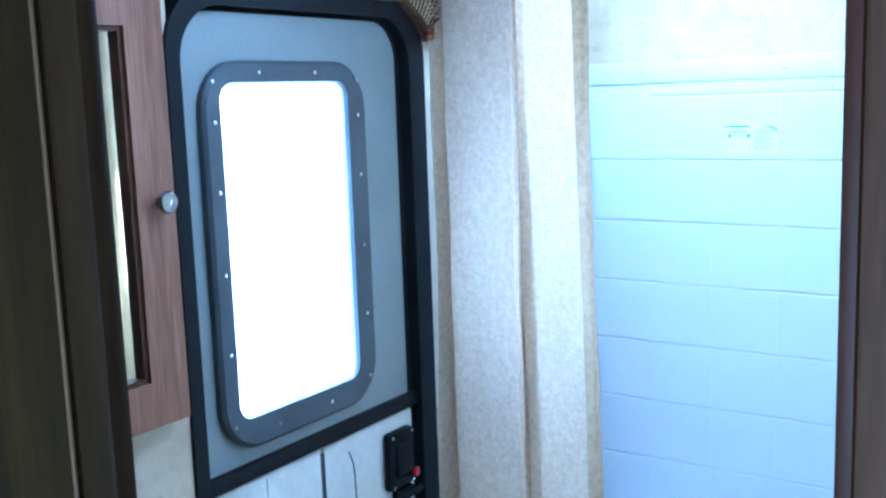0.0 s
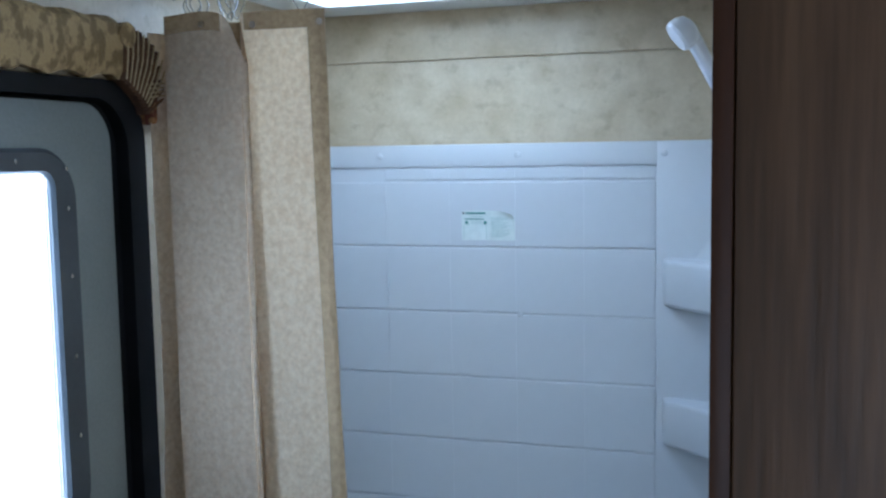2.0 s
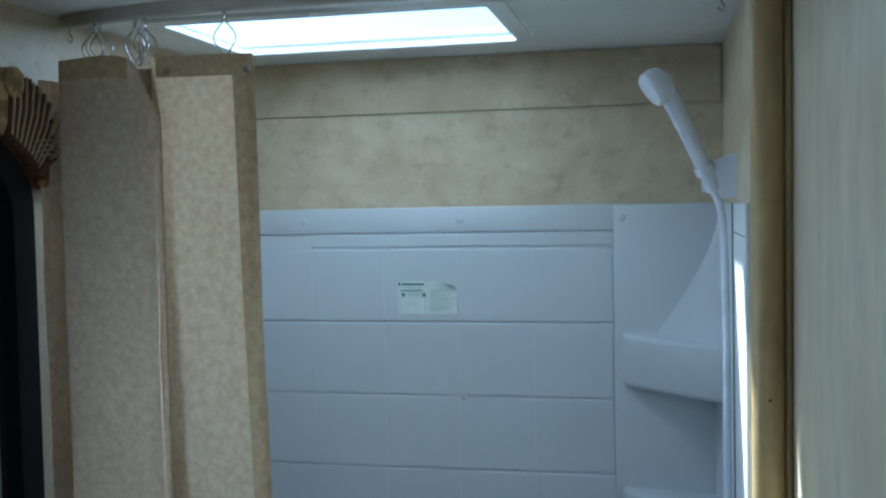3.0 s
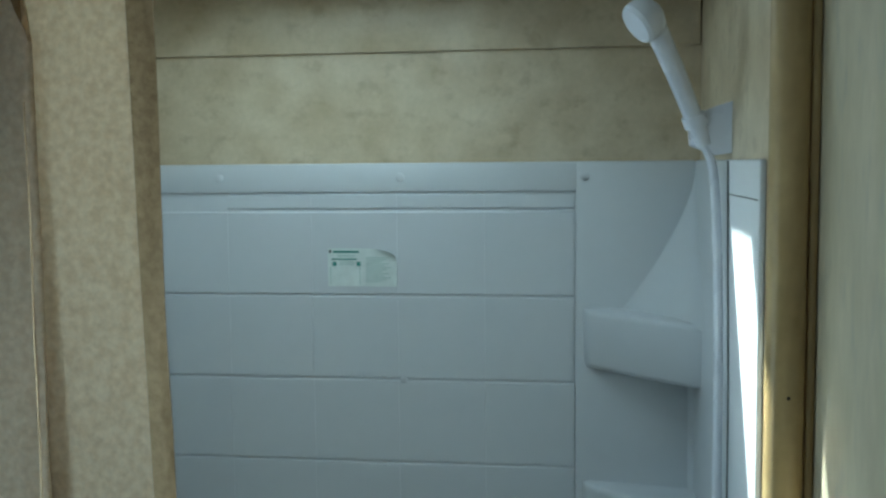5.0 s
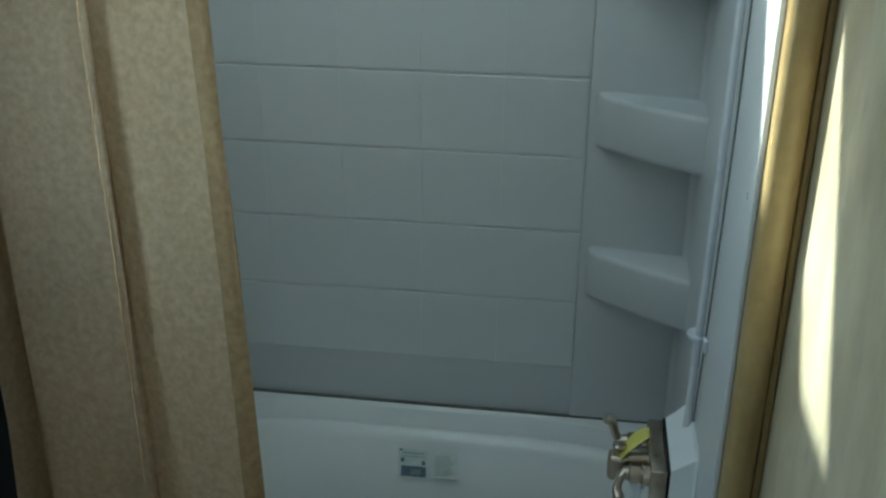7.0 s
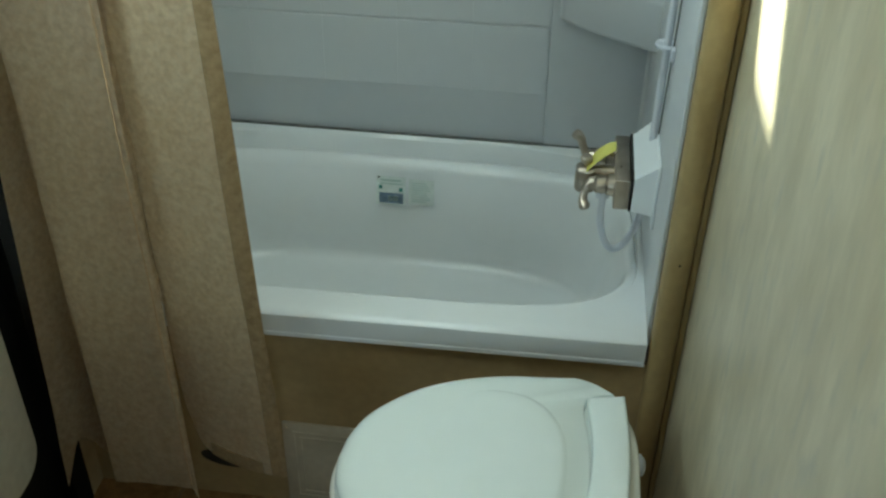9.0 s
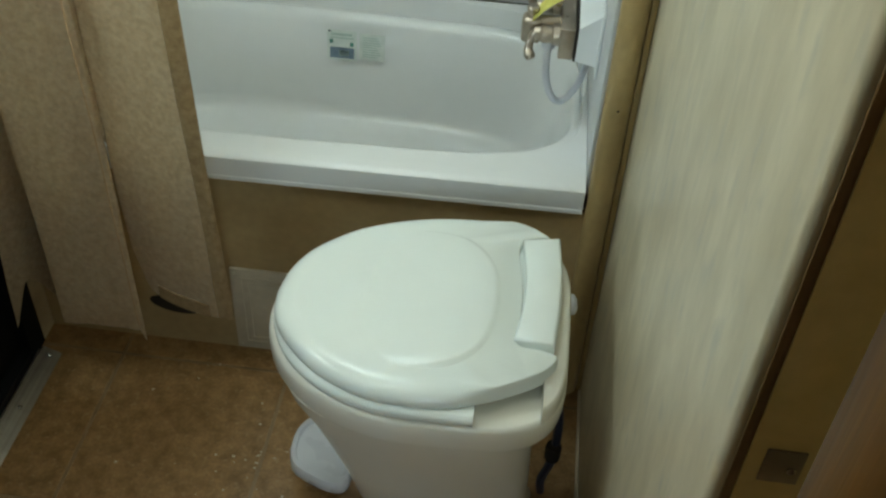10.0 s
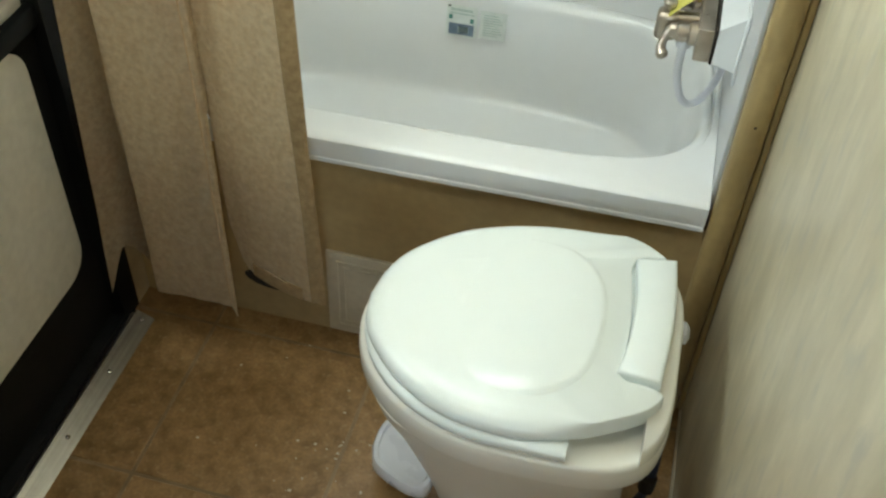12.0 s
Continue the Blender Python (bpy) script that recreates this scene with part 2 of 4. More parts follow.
# the same doorway wood, lighter and greyer as its lit front
wood_front_lit = wood("lit_brown_wood", (0.055, 0.027, 0.011), (0.115, 0.060, 0.027), (0.18, 0.10, 0.048), 0.42, 1.2, gloss=0.4)
ground_mat = material("dry_gravel_ground", (0.16, 0.15, 0.13), (0.28, 0.26, 0.23), 0.9, scale=(3, 3, 3), bump=0.4, fine=40)


def clear(name, rough, color=(1, 1, 1), mirror=False):
    m = bpy.data.materials.new(name)
    m.use_nodes = True
    p = m.node_tree.nodes["Principled BSDF"]
    p.inputs["Base Color"].default_value = (*color, 1)
    p.inputs["Roughness"].default_value = rough
    if mirror:
        p.inputs["Metallic"].default_value = 1.0
    else:
        p.inputs["Transmission Weight"].default_value = 1.0
        p.inputs["IOR"].default_value = 1.04
    return m


dome_glass = clear("frosted_skylight_acrylic", 0.1, (0.97, 0.98, 1.0))
pane_glass = clear("obscure_door_glass", 0.12, (0.97, 0.98, 1.0))
mirror_mat = clear("silvered_mirror", 0.02, (0.92, 0.93, 0.92), True)


# ---- shape helpers ----
ORIGIN = {}


def thing(name, at, label="", category="", group="", kind=""):
    ob = new(name)
    ob.empty_display_size = 0.05
    ob.location = at
    ORIGIN[ob] = Vector(at)
    return tagged(ob, label, category, group, kind)


def part(name, bm, mat, parent=None, label="", kind="", smooth=30, category=""):
    """One mesh object from a bmesh in world coordinates, under its thing."""
    bmesh.ops.recalc_face_normals(bm, faces=bm.faces)
    mesh = bpy.data.meshes.new(name)
    origin = ORIGIN.get(parent, Vector((0, 0, 0)))
    bmesh.ops.translate(bm, verts=bm.verts, vec=-origin)
    bm.to_mesh(mesh)
    bm.free()
    mesh.materials.append(mat)
    if smooth:
        mesh.polygons.foreach_set("use_smooth", [True] * len(mesh.polygons))
        mesh.set_sharp_from_angle(angle=radians(smooth))
    ob = new(name, mesh)
    if parent:
        ob.parent = parent
    ORIGIN[ob] = origin
    return tagged(ob, label, category, kind=kind)


def box(x0, x1, y0, y1, z0, z1, bevel=0.0, bm=None, seg=2):
    bm = bm or bmesh.new()
    made = bmesh.ops.create_cube(bm, size=1)["verts"]
    for v in made:
        v.co = ((x0 + x1) / 2 + v.co.x * (x1 - x0), (y0 + y1) / 2 + v.co.y * (y1 - y0), (z0 + z1) / 2 + v.co.z * (z1 - z0))
    if bevel:
        edges = {e for v in made for e in v.link_edges}
        bmesh.ops.bevel(bm, geom=list(edges), offset=bevel, segments=seg, affect="EDGES", profile=0.5)
    return bm


def loft(rings, bm=None, closed=True, caps=True):
    """Skin over rings with the same number of points."""
    bm = bm or bmesh.new()
    rows = [[bm.verts.new(p) for p in ring] for ring in rings]
    n = len(rows[0])
    for a, b in zip(rows, rows[1:]):
        for i in range(n if closed else n - 1):
            bm.faces.new((a[i], a[(i + 1) % n], b[(i + 1) % n], b[i]))
    if caps and closed:
        bm.faces.new(rows[0][::-1])
        bm.faces.new(rows[-1])
    return bm


def smooth_line(points, steps=8):
    """Catmull-Rom line through points."""
    p = [Vector(q) for q in points]
    p = [2 * p[0] - p[1], *p, 2 * p[-1] - p[-2]]
    out = []
    for i in range(1, len(p) - 2):
        for s in range(steps):
            t = s / steps
            a, b, c, d = p[i - 1 : i + 3]
            out.append(0.5 * (2 * b + (c - a) * t + (2 * a - 5 * b + 4 * c - d) * t * t + (3 * b - a - 3 * c + d) * t**3))
    return out + [p[-2]]


def tube(points, r, sides=10, bm=None, radii=None):
    """A round tube along a line."""
    pts = [Vector(p) for p in points]
    rings, up = [], None
    for i, p in enumerate(pts):
        way = (pts[min(i + 1, len(pts) - 1)] - pts[max(i - 1, 0)]).normalized()
        up = (up or way.orthogonal()).cross(way).cross(way) * -1 if up else way.orthogonal()
        up = (up - way * up.dot(way)).normalized()
        side = way.cross(up)
        rr = radii[i] if radii else r
        rings.append([p + rr * (math.cos(a) * up + math.sin(a) * side) for a in (2 * math.pi * k / sides for k in range(sides))])
    return loft(rings, bm)


def turned(profile, at, axis, sides=20, bm=None):
    """A turned shape: profile rows of (distance along the axis, radius)."""
    at, axis = Vector(at), Vector(axis).normalized()
    u = axis.orthogonal().normalized()
    v = axis.cross(u)
    return loft([[at + axis * d + r * (math.cos(a) * u + math.sin(a) * v) for a in (2 * math.pi * k / sides for k in range(sides))] for d, r in profile], bm)


def screw(parent, at, axis, mat=steel, r=0.004, name="screw"):
    return part(name, turned([(0, r), (0.0012, r), (0.002, r * 0.6)], at, axis, 10), mat, parent)


def rounded_rect(a0, a1, b0, b1, r, n=5):
    """Outline points of a rectangle with rounded corners."""
    out = []
    for ca, cb, start in ((a1 - r, b1 - r, 0), (a0 + r, b1 - r, 90), (a0 + r, b0 + r, 180), (a1 - r, b0 + r, 270)):
        for k in range(n + 1):
            t = radians(start + 90 * k / n)
            out.append((ca + r * math.cos(t), cb + r * math.sin(t)))
    return out


def frame_yz(outer, inner, x0, x1, bm=None):
    """A ring-shaped plate in the plane of the side wall, between two outlines."""
    bm = bm or bmesh.new()
    rings = [[(x, y, z) for y, z in line] for x, line in ((x0, inner), (x1, inner), (x1, outer), (x0, outer))]
    rows = [[bm.verts.new(p) for p in ring] for ring in rings]
    n = len(outer)
    for a, b in zip(rows, rows[1:] + rows[:1]):
        for i in range(n):
            bm.faces.new((a[i], a[(i + 1) % n], b[(i + 1) % n], b[i]))
    return bm


def slab_with_hole(axis, lo, hi, a, b, hole):
    """A wall or ceiling slab (axis 'x' or 'z') from lo to hi over ranges a, b with one rectangular hole through it."""
    bm = bmesh.new()
    (a0, a1), (b0, b1), (h0, h1, k0, k1) = a, b, hole
    for r0, r1, s0, s1 in ((a0, h0, b0, b1), (h1, a1, b0, b1), (h0, h1, b0, k0), (h0, h1, k1, b1)):
        if r1 - r0 < 1e-6 or s1 - s0 < 1e-6:
            continue
        if axis == "x":
            box(lo, hi, r0, r1, s0, s1, bm=bm)
        else:
            box(r0, r1, s0, s1, lo, hi, bm=bm)
    return bm


# ---- structure ----
H = 1.912
X_PART, Y_END = 1.003, -0.797
# unseen sun blocker: narrows the skylight beam, keeps sun out of the vent
part("sun_blocker", box(-0.45, 0.80, -1.1, 0.335, 2.02, 2.035, 0.003), ceiling_white, label="unseen white board over the roof, added to narrow the sun beam", kind="structure")
part("ground", box(-60, 60, -60, 60, -0.85, -0.8), ground_mat, label="dry grey gravel ground outside the trailer", kind="structure")
floor = part("floor", box(-0.06, 2.46, -3.2, 0.66, -0.05, -0.0015), grout_mat, label="tan grout lines of the brown vinyl floor", kind="structure", smooth=0)
SKY = (0.122, 0.612, 0.108, 0.420)
# opening of the invented vent that carries the top fill
VENT = (0.33, 0.67, -0.71, -0.37)
bm = bmesh.new()
CUT = (SKY[0] - 0.018, SKY[1] + 0.018, SKY[2] - 0.018, SKY[3] + 0.008)
for x0, x1, y0, y1 in ((-0.06, CUT[0], -3.2, 0.66), (CUT[0], 1.0, CUT[3], 0.66), (CUT[1], 1.0, CUT[2], CUT[3]), (CUT[0], 1.0, VENT[3], CUT[2]), (CUT[0], VENT[0], VENT[2], VENT[3]), (VENT[1], 1.0, VENT[2], VENT[3]), (CUT[0], 1.0, -3.2, VENT[2]), (1.0, 2.46, -3.2, 0.66)):
    box(x0, x1, y0, y1, H, H + 0.012, bm=bm)
part("ceiling", bm, ceiling_white, label="white vinyl ceiling with a skylight and an added vent opening", kind="structure", smooth=0)
DOOR = (-0.642, -0.054, 0.0, 1.722)
wall_w = slab_with_hole("x", -0.05, 0.0, (-1.05, 0.66), (-0.05, H), DOOR)
part("wall_west", wall_w, wall_tan, label="tan mottled wallboard round the entry door", kind="structure", smooth=0)
part("wall_hall_west", box(-0.05, 0.0, -3.25, -1.05, -0.05, H), wall_tan, label="tan hall wallboard", kind="structure", smooth=0)
part("wall_north", box(0, 1.06, 0.612, 0.66, -0.05, H), wall_tan, label="tan mottled wallboard above the tub", kind="structure", smooth=0)
part("wall_seam_batten", box(0.001, 0.954, 0.604, 0.6118, 1.808, H - 0.001, 0.0015), wall_tan, label="tan wallboard strip with a dark seam under it", kind="structure")
part("wall_shower_side", box(0.957, X_PART - 0.001, 0.004, 0.6118, 0.0, H - 0.001), wall_tan, label="tan wallboard above the shower surround", kind="structure", smooth=0)
bm = box(X_PART, 1.058, Y_END, 0.612, 0.0, H - 0.001)
edges = [e for e in bm.edges if all(abs(v.co.y - Y_END) < 1e-5 for v in e.verts) and abs(e.verts[0].co.z - e.verts[1].co.z) > 1]
bmesh.ops.bevel(bm, geom=edges, offset=0.008, segments=4, affect="EDGES", profile=0.5)
part("wall_partition", bm, wall_streak, label="streaked beige wallboard beside the toilet", kind="structure")
part("wall_hall_east", box(2.4, 2.46, -3.2, -1.0, -0.05, H), wall_tan, label="tan hall wallboard", kind="structure", smooth=0)
# the gap in this wall is an assumed window for the hall fill
bm = bmesh.new()
for x0, x1, z0, z1 in ((0, 0.7, -0.05, H), (1.9, 2.4, -0.05, H), (0.7, 1.9, -0.05, 0.95), (0.7, 1.9, 1.65, H)):
    box(x0, x1, -3.25, -3.2, z0, z1, bm=bm)
part("wall_hall_south", bm, wall_tan, label="tan hall wallboard with an added, unseen window opening", kind="structure", smooth=0)
part("wall_fill_east", box(1.24, 1.28, -1.006, 0.0, 0, H - 0.001), jamb_khaki, label="khaki board closing the recess behind the wooden wall", kind="structure", smooth=0)
jamb = thing("door_jamb", (1.13, -0.806, 0), "khaki doorway jamb with two metal strike plates", "jamb", kind="structure")
# seam strip whose brown includes the shade next to the rounded edge
part("seam", box(1.0115, 1.0185, -0.7995, -0.7973, 0.0, H - 0.001), brown_seam, jamb, "thin seam strip, browned for the shade beside the wall edge", smooth=0)
part("board", box(1.0187, 1.2395, -0.801, -0.7973, 0.0, H - 0.001), jamb_khaki, jamb)
for z in (0.858, 0.770):
    plate = part("strike_plate", box(1.030, 1.057, -0.8028, -0.8005, z - 0.015, z + 0.019, 0.0006), plate_dull, jamb, "small dull metal strike plate")
    screw(plate, (1.050, -0.8028, z), (0, -1, 0), r=0.0035)
wood_wall = thing("doorway_wood_wall", (1.4, -1.05, 0), "reddish-brown wood-grain wall face beside the doorway", "wooden wall", kind="structure")
# one wood in two tones: lit front, dimmed side
part("panel", box(0.970, 2.4, -1.058, -1.003, 0.0, H - 0.001, 0.001), wood_front_lit, wood_wall)
part("edge_face", box(0.9615, 0.9695, -1.0588, -1.002, 0.0, H - 0.001, 0.001), wood_edge_dimmed, wood_wall)
part("edge_band", box(0.961, 0.9695, -1.0608, -1.0592, 0.0, H - 0.001, 0.0004), edge_red, wood_wall, "dark red wooden edge band")
left_wall = thing("doorway_left_wall", (0.2, -1.0, 0), "dark brown wooden wall face with a thin pale bead beside the doorway", "wooden wall", kind="structure")
part("panel", box(0.0, 0.262, -1.06, -1.0, 0.0, H - 0.001, 0.001), oak_dark, left_wall)
part("edge_trim", box(0.2665, 0.30, -1.068, -0.99, 0.0, H - 0.001, 0.006), oak_dark, left_wall, "dark brown rounded edge trim")
part("bead", box(0.2625, 0.266, -1.066, -1.0605, 0.0, H - 0.001, 0.001), jamb_khaki, left_wall, "thin pale bead")
part("doorway_header", box(0.301, 0.962, -1.04, -1.0, 1.86, H - 0.001, 0.002), oak_dark, label="dark brown wooden strip over the doorway", kind="structure")
leaf = thing("bathroom_door", (0.35, -1.27, 0), "open dark brown wooden door leaf with a thin pale edge bead", "door")
part("panel", box(0.03, 0.6165, -1.2665, -1.254, 0.012, 1.86, 0.002), oak_dark, leaf)
part("edge_strip", box(0.6170, 0.648, -1.2665, -1.252, 0.012, 1.86, 0.004), oak_leaf_edge, leaf, "medium brown rounded door edge")
part("edge_bead", box(0.6140, 0.6170, -1.2690, -1.2670, 0.012, 1.86, 0.0008), brown_seam, leaf, "thin pale bead")
# corner trim in front of the shower side
rings = []
for z in (0.0, H - 0.001):
    rings.append([(0.954, 0.003, z), (0.954, -0.008, z), (0.957, -0.014, z), (0.963, -0.018, z), (0.972, -0.020, z), (0.982, -0.018, z), (0.989, -0.013, z), (0.9925, -0.006, z), (0.9925, 0.003, z)])
corner = thing("corner_trim", (0.98, 0, 0), "gold-tan rounded corner trim between shower and partition", "trim", kind="structure")
part("batten", loft(rings), trim_gold, corner, smooth=40)
part("side_bead", box(0.9935, X_PART - 0.0005, -0.006, 0.003, 0.0, H - 0.001, 0.002), trim_gold, corner)
for z in (0.62, 1.387):
    part("nail_head", turned([(0, 0.002), (0.001, 0.0018)], (0.974, -0.0205, z), (0, -1, 0), 8), dark_void, corner, "tiny dark nail head")
part("trim_floor_line", box(X_PART - 0.005, X_PART - 0.0004, Y_END, -0.01, 0.0, 0.008, 0.002), panel_beige, label="thin beige bead along the foot of the partition", kind="structure")

# ---- skylight ----
skyl = thing("skylight", (0.367, 0.26, H), "white framed skylight full of daylight in the shower ceiling", "skylight")
inner, outer = rounded_rect(SKY[0], SKY[1], SKY[2], SKY[3], 0.012), rounded_rect(SKY[0] - 0.028, SKY[1] + 0.028, SKY[2] - 0.028, SKY[3] + 0.012, 0.02)
bm = bmesh.new()
rows = [[bm.verts.new((x, y, z)) for x, y in line] for z, line in ((H + 0.0015, inner), (H - 0.007, inner), (H - 0.009, rounded_rect(SKY[0] - 0.006, SKY[1] + 0.006, SKY[2] - 0.006, SKY[3] + 0.003, 0.014)), (H - 0.006, outer), (H - 0.0005, outer))]
for a, b in zip(rows, rows[1:]):
    for i in range(len(a)):
        bm.faces.new((a[i], a[(i + 1) % len(a)], b[(i + 1) % len(a)], b[i]))
part("frame", bm, ceiling_white, skyl, "white plastic skylight frame")
dome = part("dome", box(SKY[0] + 0.001, SKY[1] - 0.001, SKY[2] + 0.001, SKY[3] - 0.001, H + 0.004, H + 0.008), dome_glass, skyl, "frosted acrylic skylight dome", smooth=0)
dome.visible_shadow = False
for x, y in ((0.2, SKY[2] - 0.018), (0.36, SKY[2] - 0.018), (0.53, SKY[2] - 0.018), (SKY[1] + 0.017, 0.2), (SKY[1] + 0.017, 0.33)):
    screw(skyl, (x, y, H - 0.007), (0, 0, -1), ceiling_white, 0.004)

# unseen vent, built only to house the added top fill
vent = thing("added_roof_vent", (0.5, -0.54, H), "unseen white framed vent, added so light can fall on the toilet", "roof vent")
bm = bmesh.new()
for x0, x1, y0, y1 in ((VENT[0] - 0.03, VENT[0], VENT[2] - 0.03, VENT[3] + 0.03), (VENT[1], VENT[1] + 0.03, VENT[2] - 0.03, VENT[3] + 0.03), (VENT[0], VENT[1], VENT[2] - 0.03, VENT[2]), (VENT[0], VENT[1], VENT[3], VENT[3] + 0.03)):
    box(x0, x1, y0, y1, H - 0.008, H - 0.0005, 0.001, bm=bm)
part("frame", bm, ceiling_white, vent)
part("lid", box(VENT[0] + 0.001, VENT[1] - 0.001, VENT[2] + 0.001, VENT[3] - 0.001, H + 0.004, H + 0.008), dome_glass, vent, "translucent lid", smooth=0).visible_shadow = False

# ---- entry door ----
door = thing("entry_door", (0, -0.35, 0), "closed grey trailer entry door with black frame and a bright window", "door")
n_corner = 8


def door_line(y0, y1, z0, z1, r):
    line = []
    for k in range(n_corner + 1):
        t = radians(90 * k / n_corner)
        line.append((y1 - r + r * math.cos(t), z1 - r + r * math.sin(t)))
    for k in range(n_corner + 1):
        t = radians(90 + 90 * k / n_corner)
        line.append((y0 + r + r * math.cos(t), z1 - r + r * math.sin(t)))
    return line + [(y0, z0), (y1, z0)]


part("frame", frame_yz(door_line(-0.652, -0.052, 0.01, 1.732, 0.095), door_line(-0.628, -0.098, 0.03, 1.704, 0.08), -0.045, 0.007), black, door, "black rounded door frame")
GLASS = rounded_rect(-0.552, -0.274, 1.098, 1.592, 0.022, 8)


def panel_with_hole(x0, x1, y0, y1, z0, z1, hy0, hy1, hz0, hz1):
    bm = bmesh.new()
    box(x0, x1, y0, hy0, z0, z1, bm=bm), box(x0, x1, hy1, y1, z0, z1, bm=bm)
    box(x0, x1, hy0, hy1, z0, hz0, bm=bm), box(x0, x1, hy0, hy1, hz1, z1, bm=bm)
    return bm


part("backing", panel_with_hole(-0.049, -0.0455, -0.6415, -0.0545, 0.0005, 1.7215, -0.570, -0.200, 1.05, 1.63), black, door, "black door core", smooth=0)
part("upper_skin", panel_with_hole(-0.04, -0.012, -0.620, -0.118, 1.022, 1.63, -0.556, -0.243, 1.09, 1.598), door_grey, door, "grey upper door skin", smooth=0)
top = door_line(-0.620, -0.118, 1.63, 1.697, 0.066)
part("upper_skin_top", loft([[(x, y, z) for y, z in top] for x in (-0.04, -0.012)]), door_grey, door, "grey upper door skin")
part("gasket", panel_with_hole(-0.044, -0.016, -0.628, -0.098, 0.03, 1.70, -0.6195, -0.1185, 1.0225, 1.6299), black, door, "black rubber gasket round the door skin", smooth=0)
bez = rounded_rect(-0.590, -0.222, 1.046, 1.628, 0.075, 8)
bm = bmesh.new()
rows = [[bm.verts.new((x, y, z)) for y, z in line] for x, line in (
    (-0.007, GLASS), (-0.003, GLASS), (0.003, rounded_rect(-0.556, -0.270, 1.094, 1.596, 0.026, 8)), (0.004, rounded_rect(-0.584, -0.228, 1.052, 1.622, 0.07, 8)), (-0.001, bez), (-0.0115, bez))]
for a, b in zip(rows, rows[1:]):
    for i in range(len(a)):
        bm.faces.new((a[i], a[(i + 1) % len(a)], b[(i + 1) % len(a)], b[i]))
window = part("window", bm, bezel_grey, door, "dark grey screwed window bezel")
pane = part("pane", box(-0.0115, -0.0085, -0.551, -0.275, 1.099, 1.591), pane_glass, window, "bright obscure glass pane", smooth=0)
pane.visible_shadow = False
for y, z in [(-0.569, z) for z in (1.09, 1.2, 1.32, 1.44, 1.54, 1.598)] + [(-0.246, z) for z in (1.09, 1.2, 1.32, 1.44, 1.54, 1.598)] + [(y, z) for z in (1.07, 1.61) for y in (-0.475, -0.35)]:
    screw(window, (0.0035, y, z), (1, 0, 0), r=0.0032)
part("mid_bar", box(-0.02, 0.0, -0.6275, -0.0985, 0.996, 1.0215, 0.004), black, door, "black middle bar")
groove = box(-0.02, -0.008, -0.612, -0.368, 0.668, 0.992, 0.004)
part("lower_panel", groove, door_cream, door, "cream sliding screen panel")
part("lower_panel", box(-0.02, -0.008, -0.364, -0.112, 0.668, 0.992, 0.004), door_cream, door, "cream sliding screen panel")
for y, rib in ((-0.50, door_cream), (-0.372, bezel_grey), (-0.366, bezel_grey)):
    part("panel_rib", box(-0.0095, -0.0055, y - 0.0012, y + 0.0012, 0.675, 0.985, 0.001), rib, door)
part("pull_groove", tube(smooth_line([(-0.0078, -0.300, 0.965), (-0.0078, -0.288, 0.93), (-0.0078, -0.285, 0.85), (-0.0078, -0.288, 0.75)], 6), 0.0014, 6), bezel_grey, door, "thin curved groove of the sliding panel")
part("lower_bar", box(-0.02, 0.0, -0.6275, -0.0985, 0.632, 0.666, 0.004), black, door, "black lower bar")
low = rounded_rect(-0.612, -0.135, 0.19, 0.628, 0.05, 6)
part("kick_panel", loft([[(x, y, z) for y, z in low] for x in (-0.03, -0.012)]), door_cream, door, "pale grey lower door panel")
part("kick_skin", box(-0.0375, -0.02, -0.6275, -0.0985, 0.0305, 0.631), black, door, "black lower door skin", smooth=0)
part("kick_skin", box(-0.0375, -0.02, -0.6275, -0.0985, 0.667, 0.995), black, door, smooth=0)
latch = part("latch", box(-0.008, 0.012, -0.208, -0.134, 0.858, 0.968, 0.008), black, door, "black door latch")
part("latch_cup", box(0.0125, 0.02, -0.196, -0.146, 0.885, 0.945, 0.006), black, latch)
for y in (-0.200, -0.142):
    for z in (0.866, 0.960):
        screw(latch, (0.0122, y, z), (1, 0, 0), r=0.0032)
part("lock_button", box(0.012, 0.022, -0.146, -0.132, 0.872, 0.888, 0.003), red_plastic, latch, "small red lock button")
part("lever", tube(smooth_line([(0.004, -0.175, 0.838), (0.014, -0.16, 0.842), (0.02, -0.145, 0.846), (0.022, -0.13, 0.85)], 4), 0.006), black, latch, "small black lever")
part("lever_base", box(-0.008, 0.006, -0.185, -0.13, 0.826, 0.852, 0.004), black, latch)
sill = thing("door_threshold", (0.03, -0.36, 0), "screwed aluminium threshold strip at the door foot", "threshold")
bm = loft([[(0.008, y, 0.001), (0.008, y, 0.016), (0.014, y, 0.018), (0.041, y, 0.0045), (0.046, y, 0.001)] for y in (-0.648, -0.072)])
part("plate", bm, aluminium, sill)
for y in (-0.085, -0.21, -0.352, -0.48, -0.6):
    screw(sill, (0.030, y, 0.0102), (0.35, 0, 1), knob_mat, 0.004)
screw(sill, (0.013, -0.078, 0.018), (0, 0, 1), steel, 0.004)

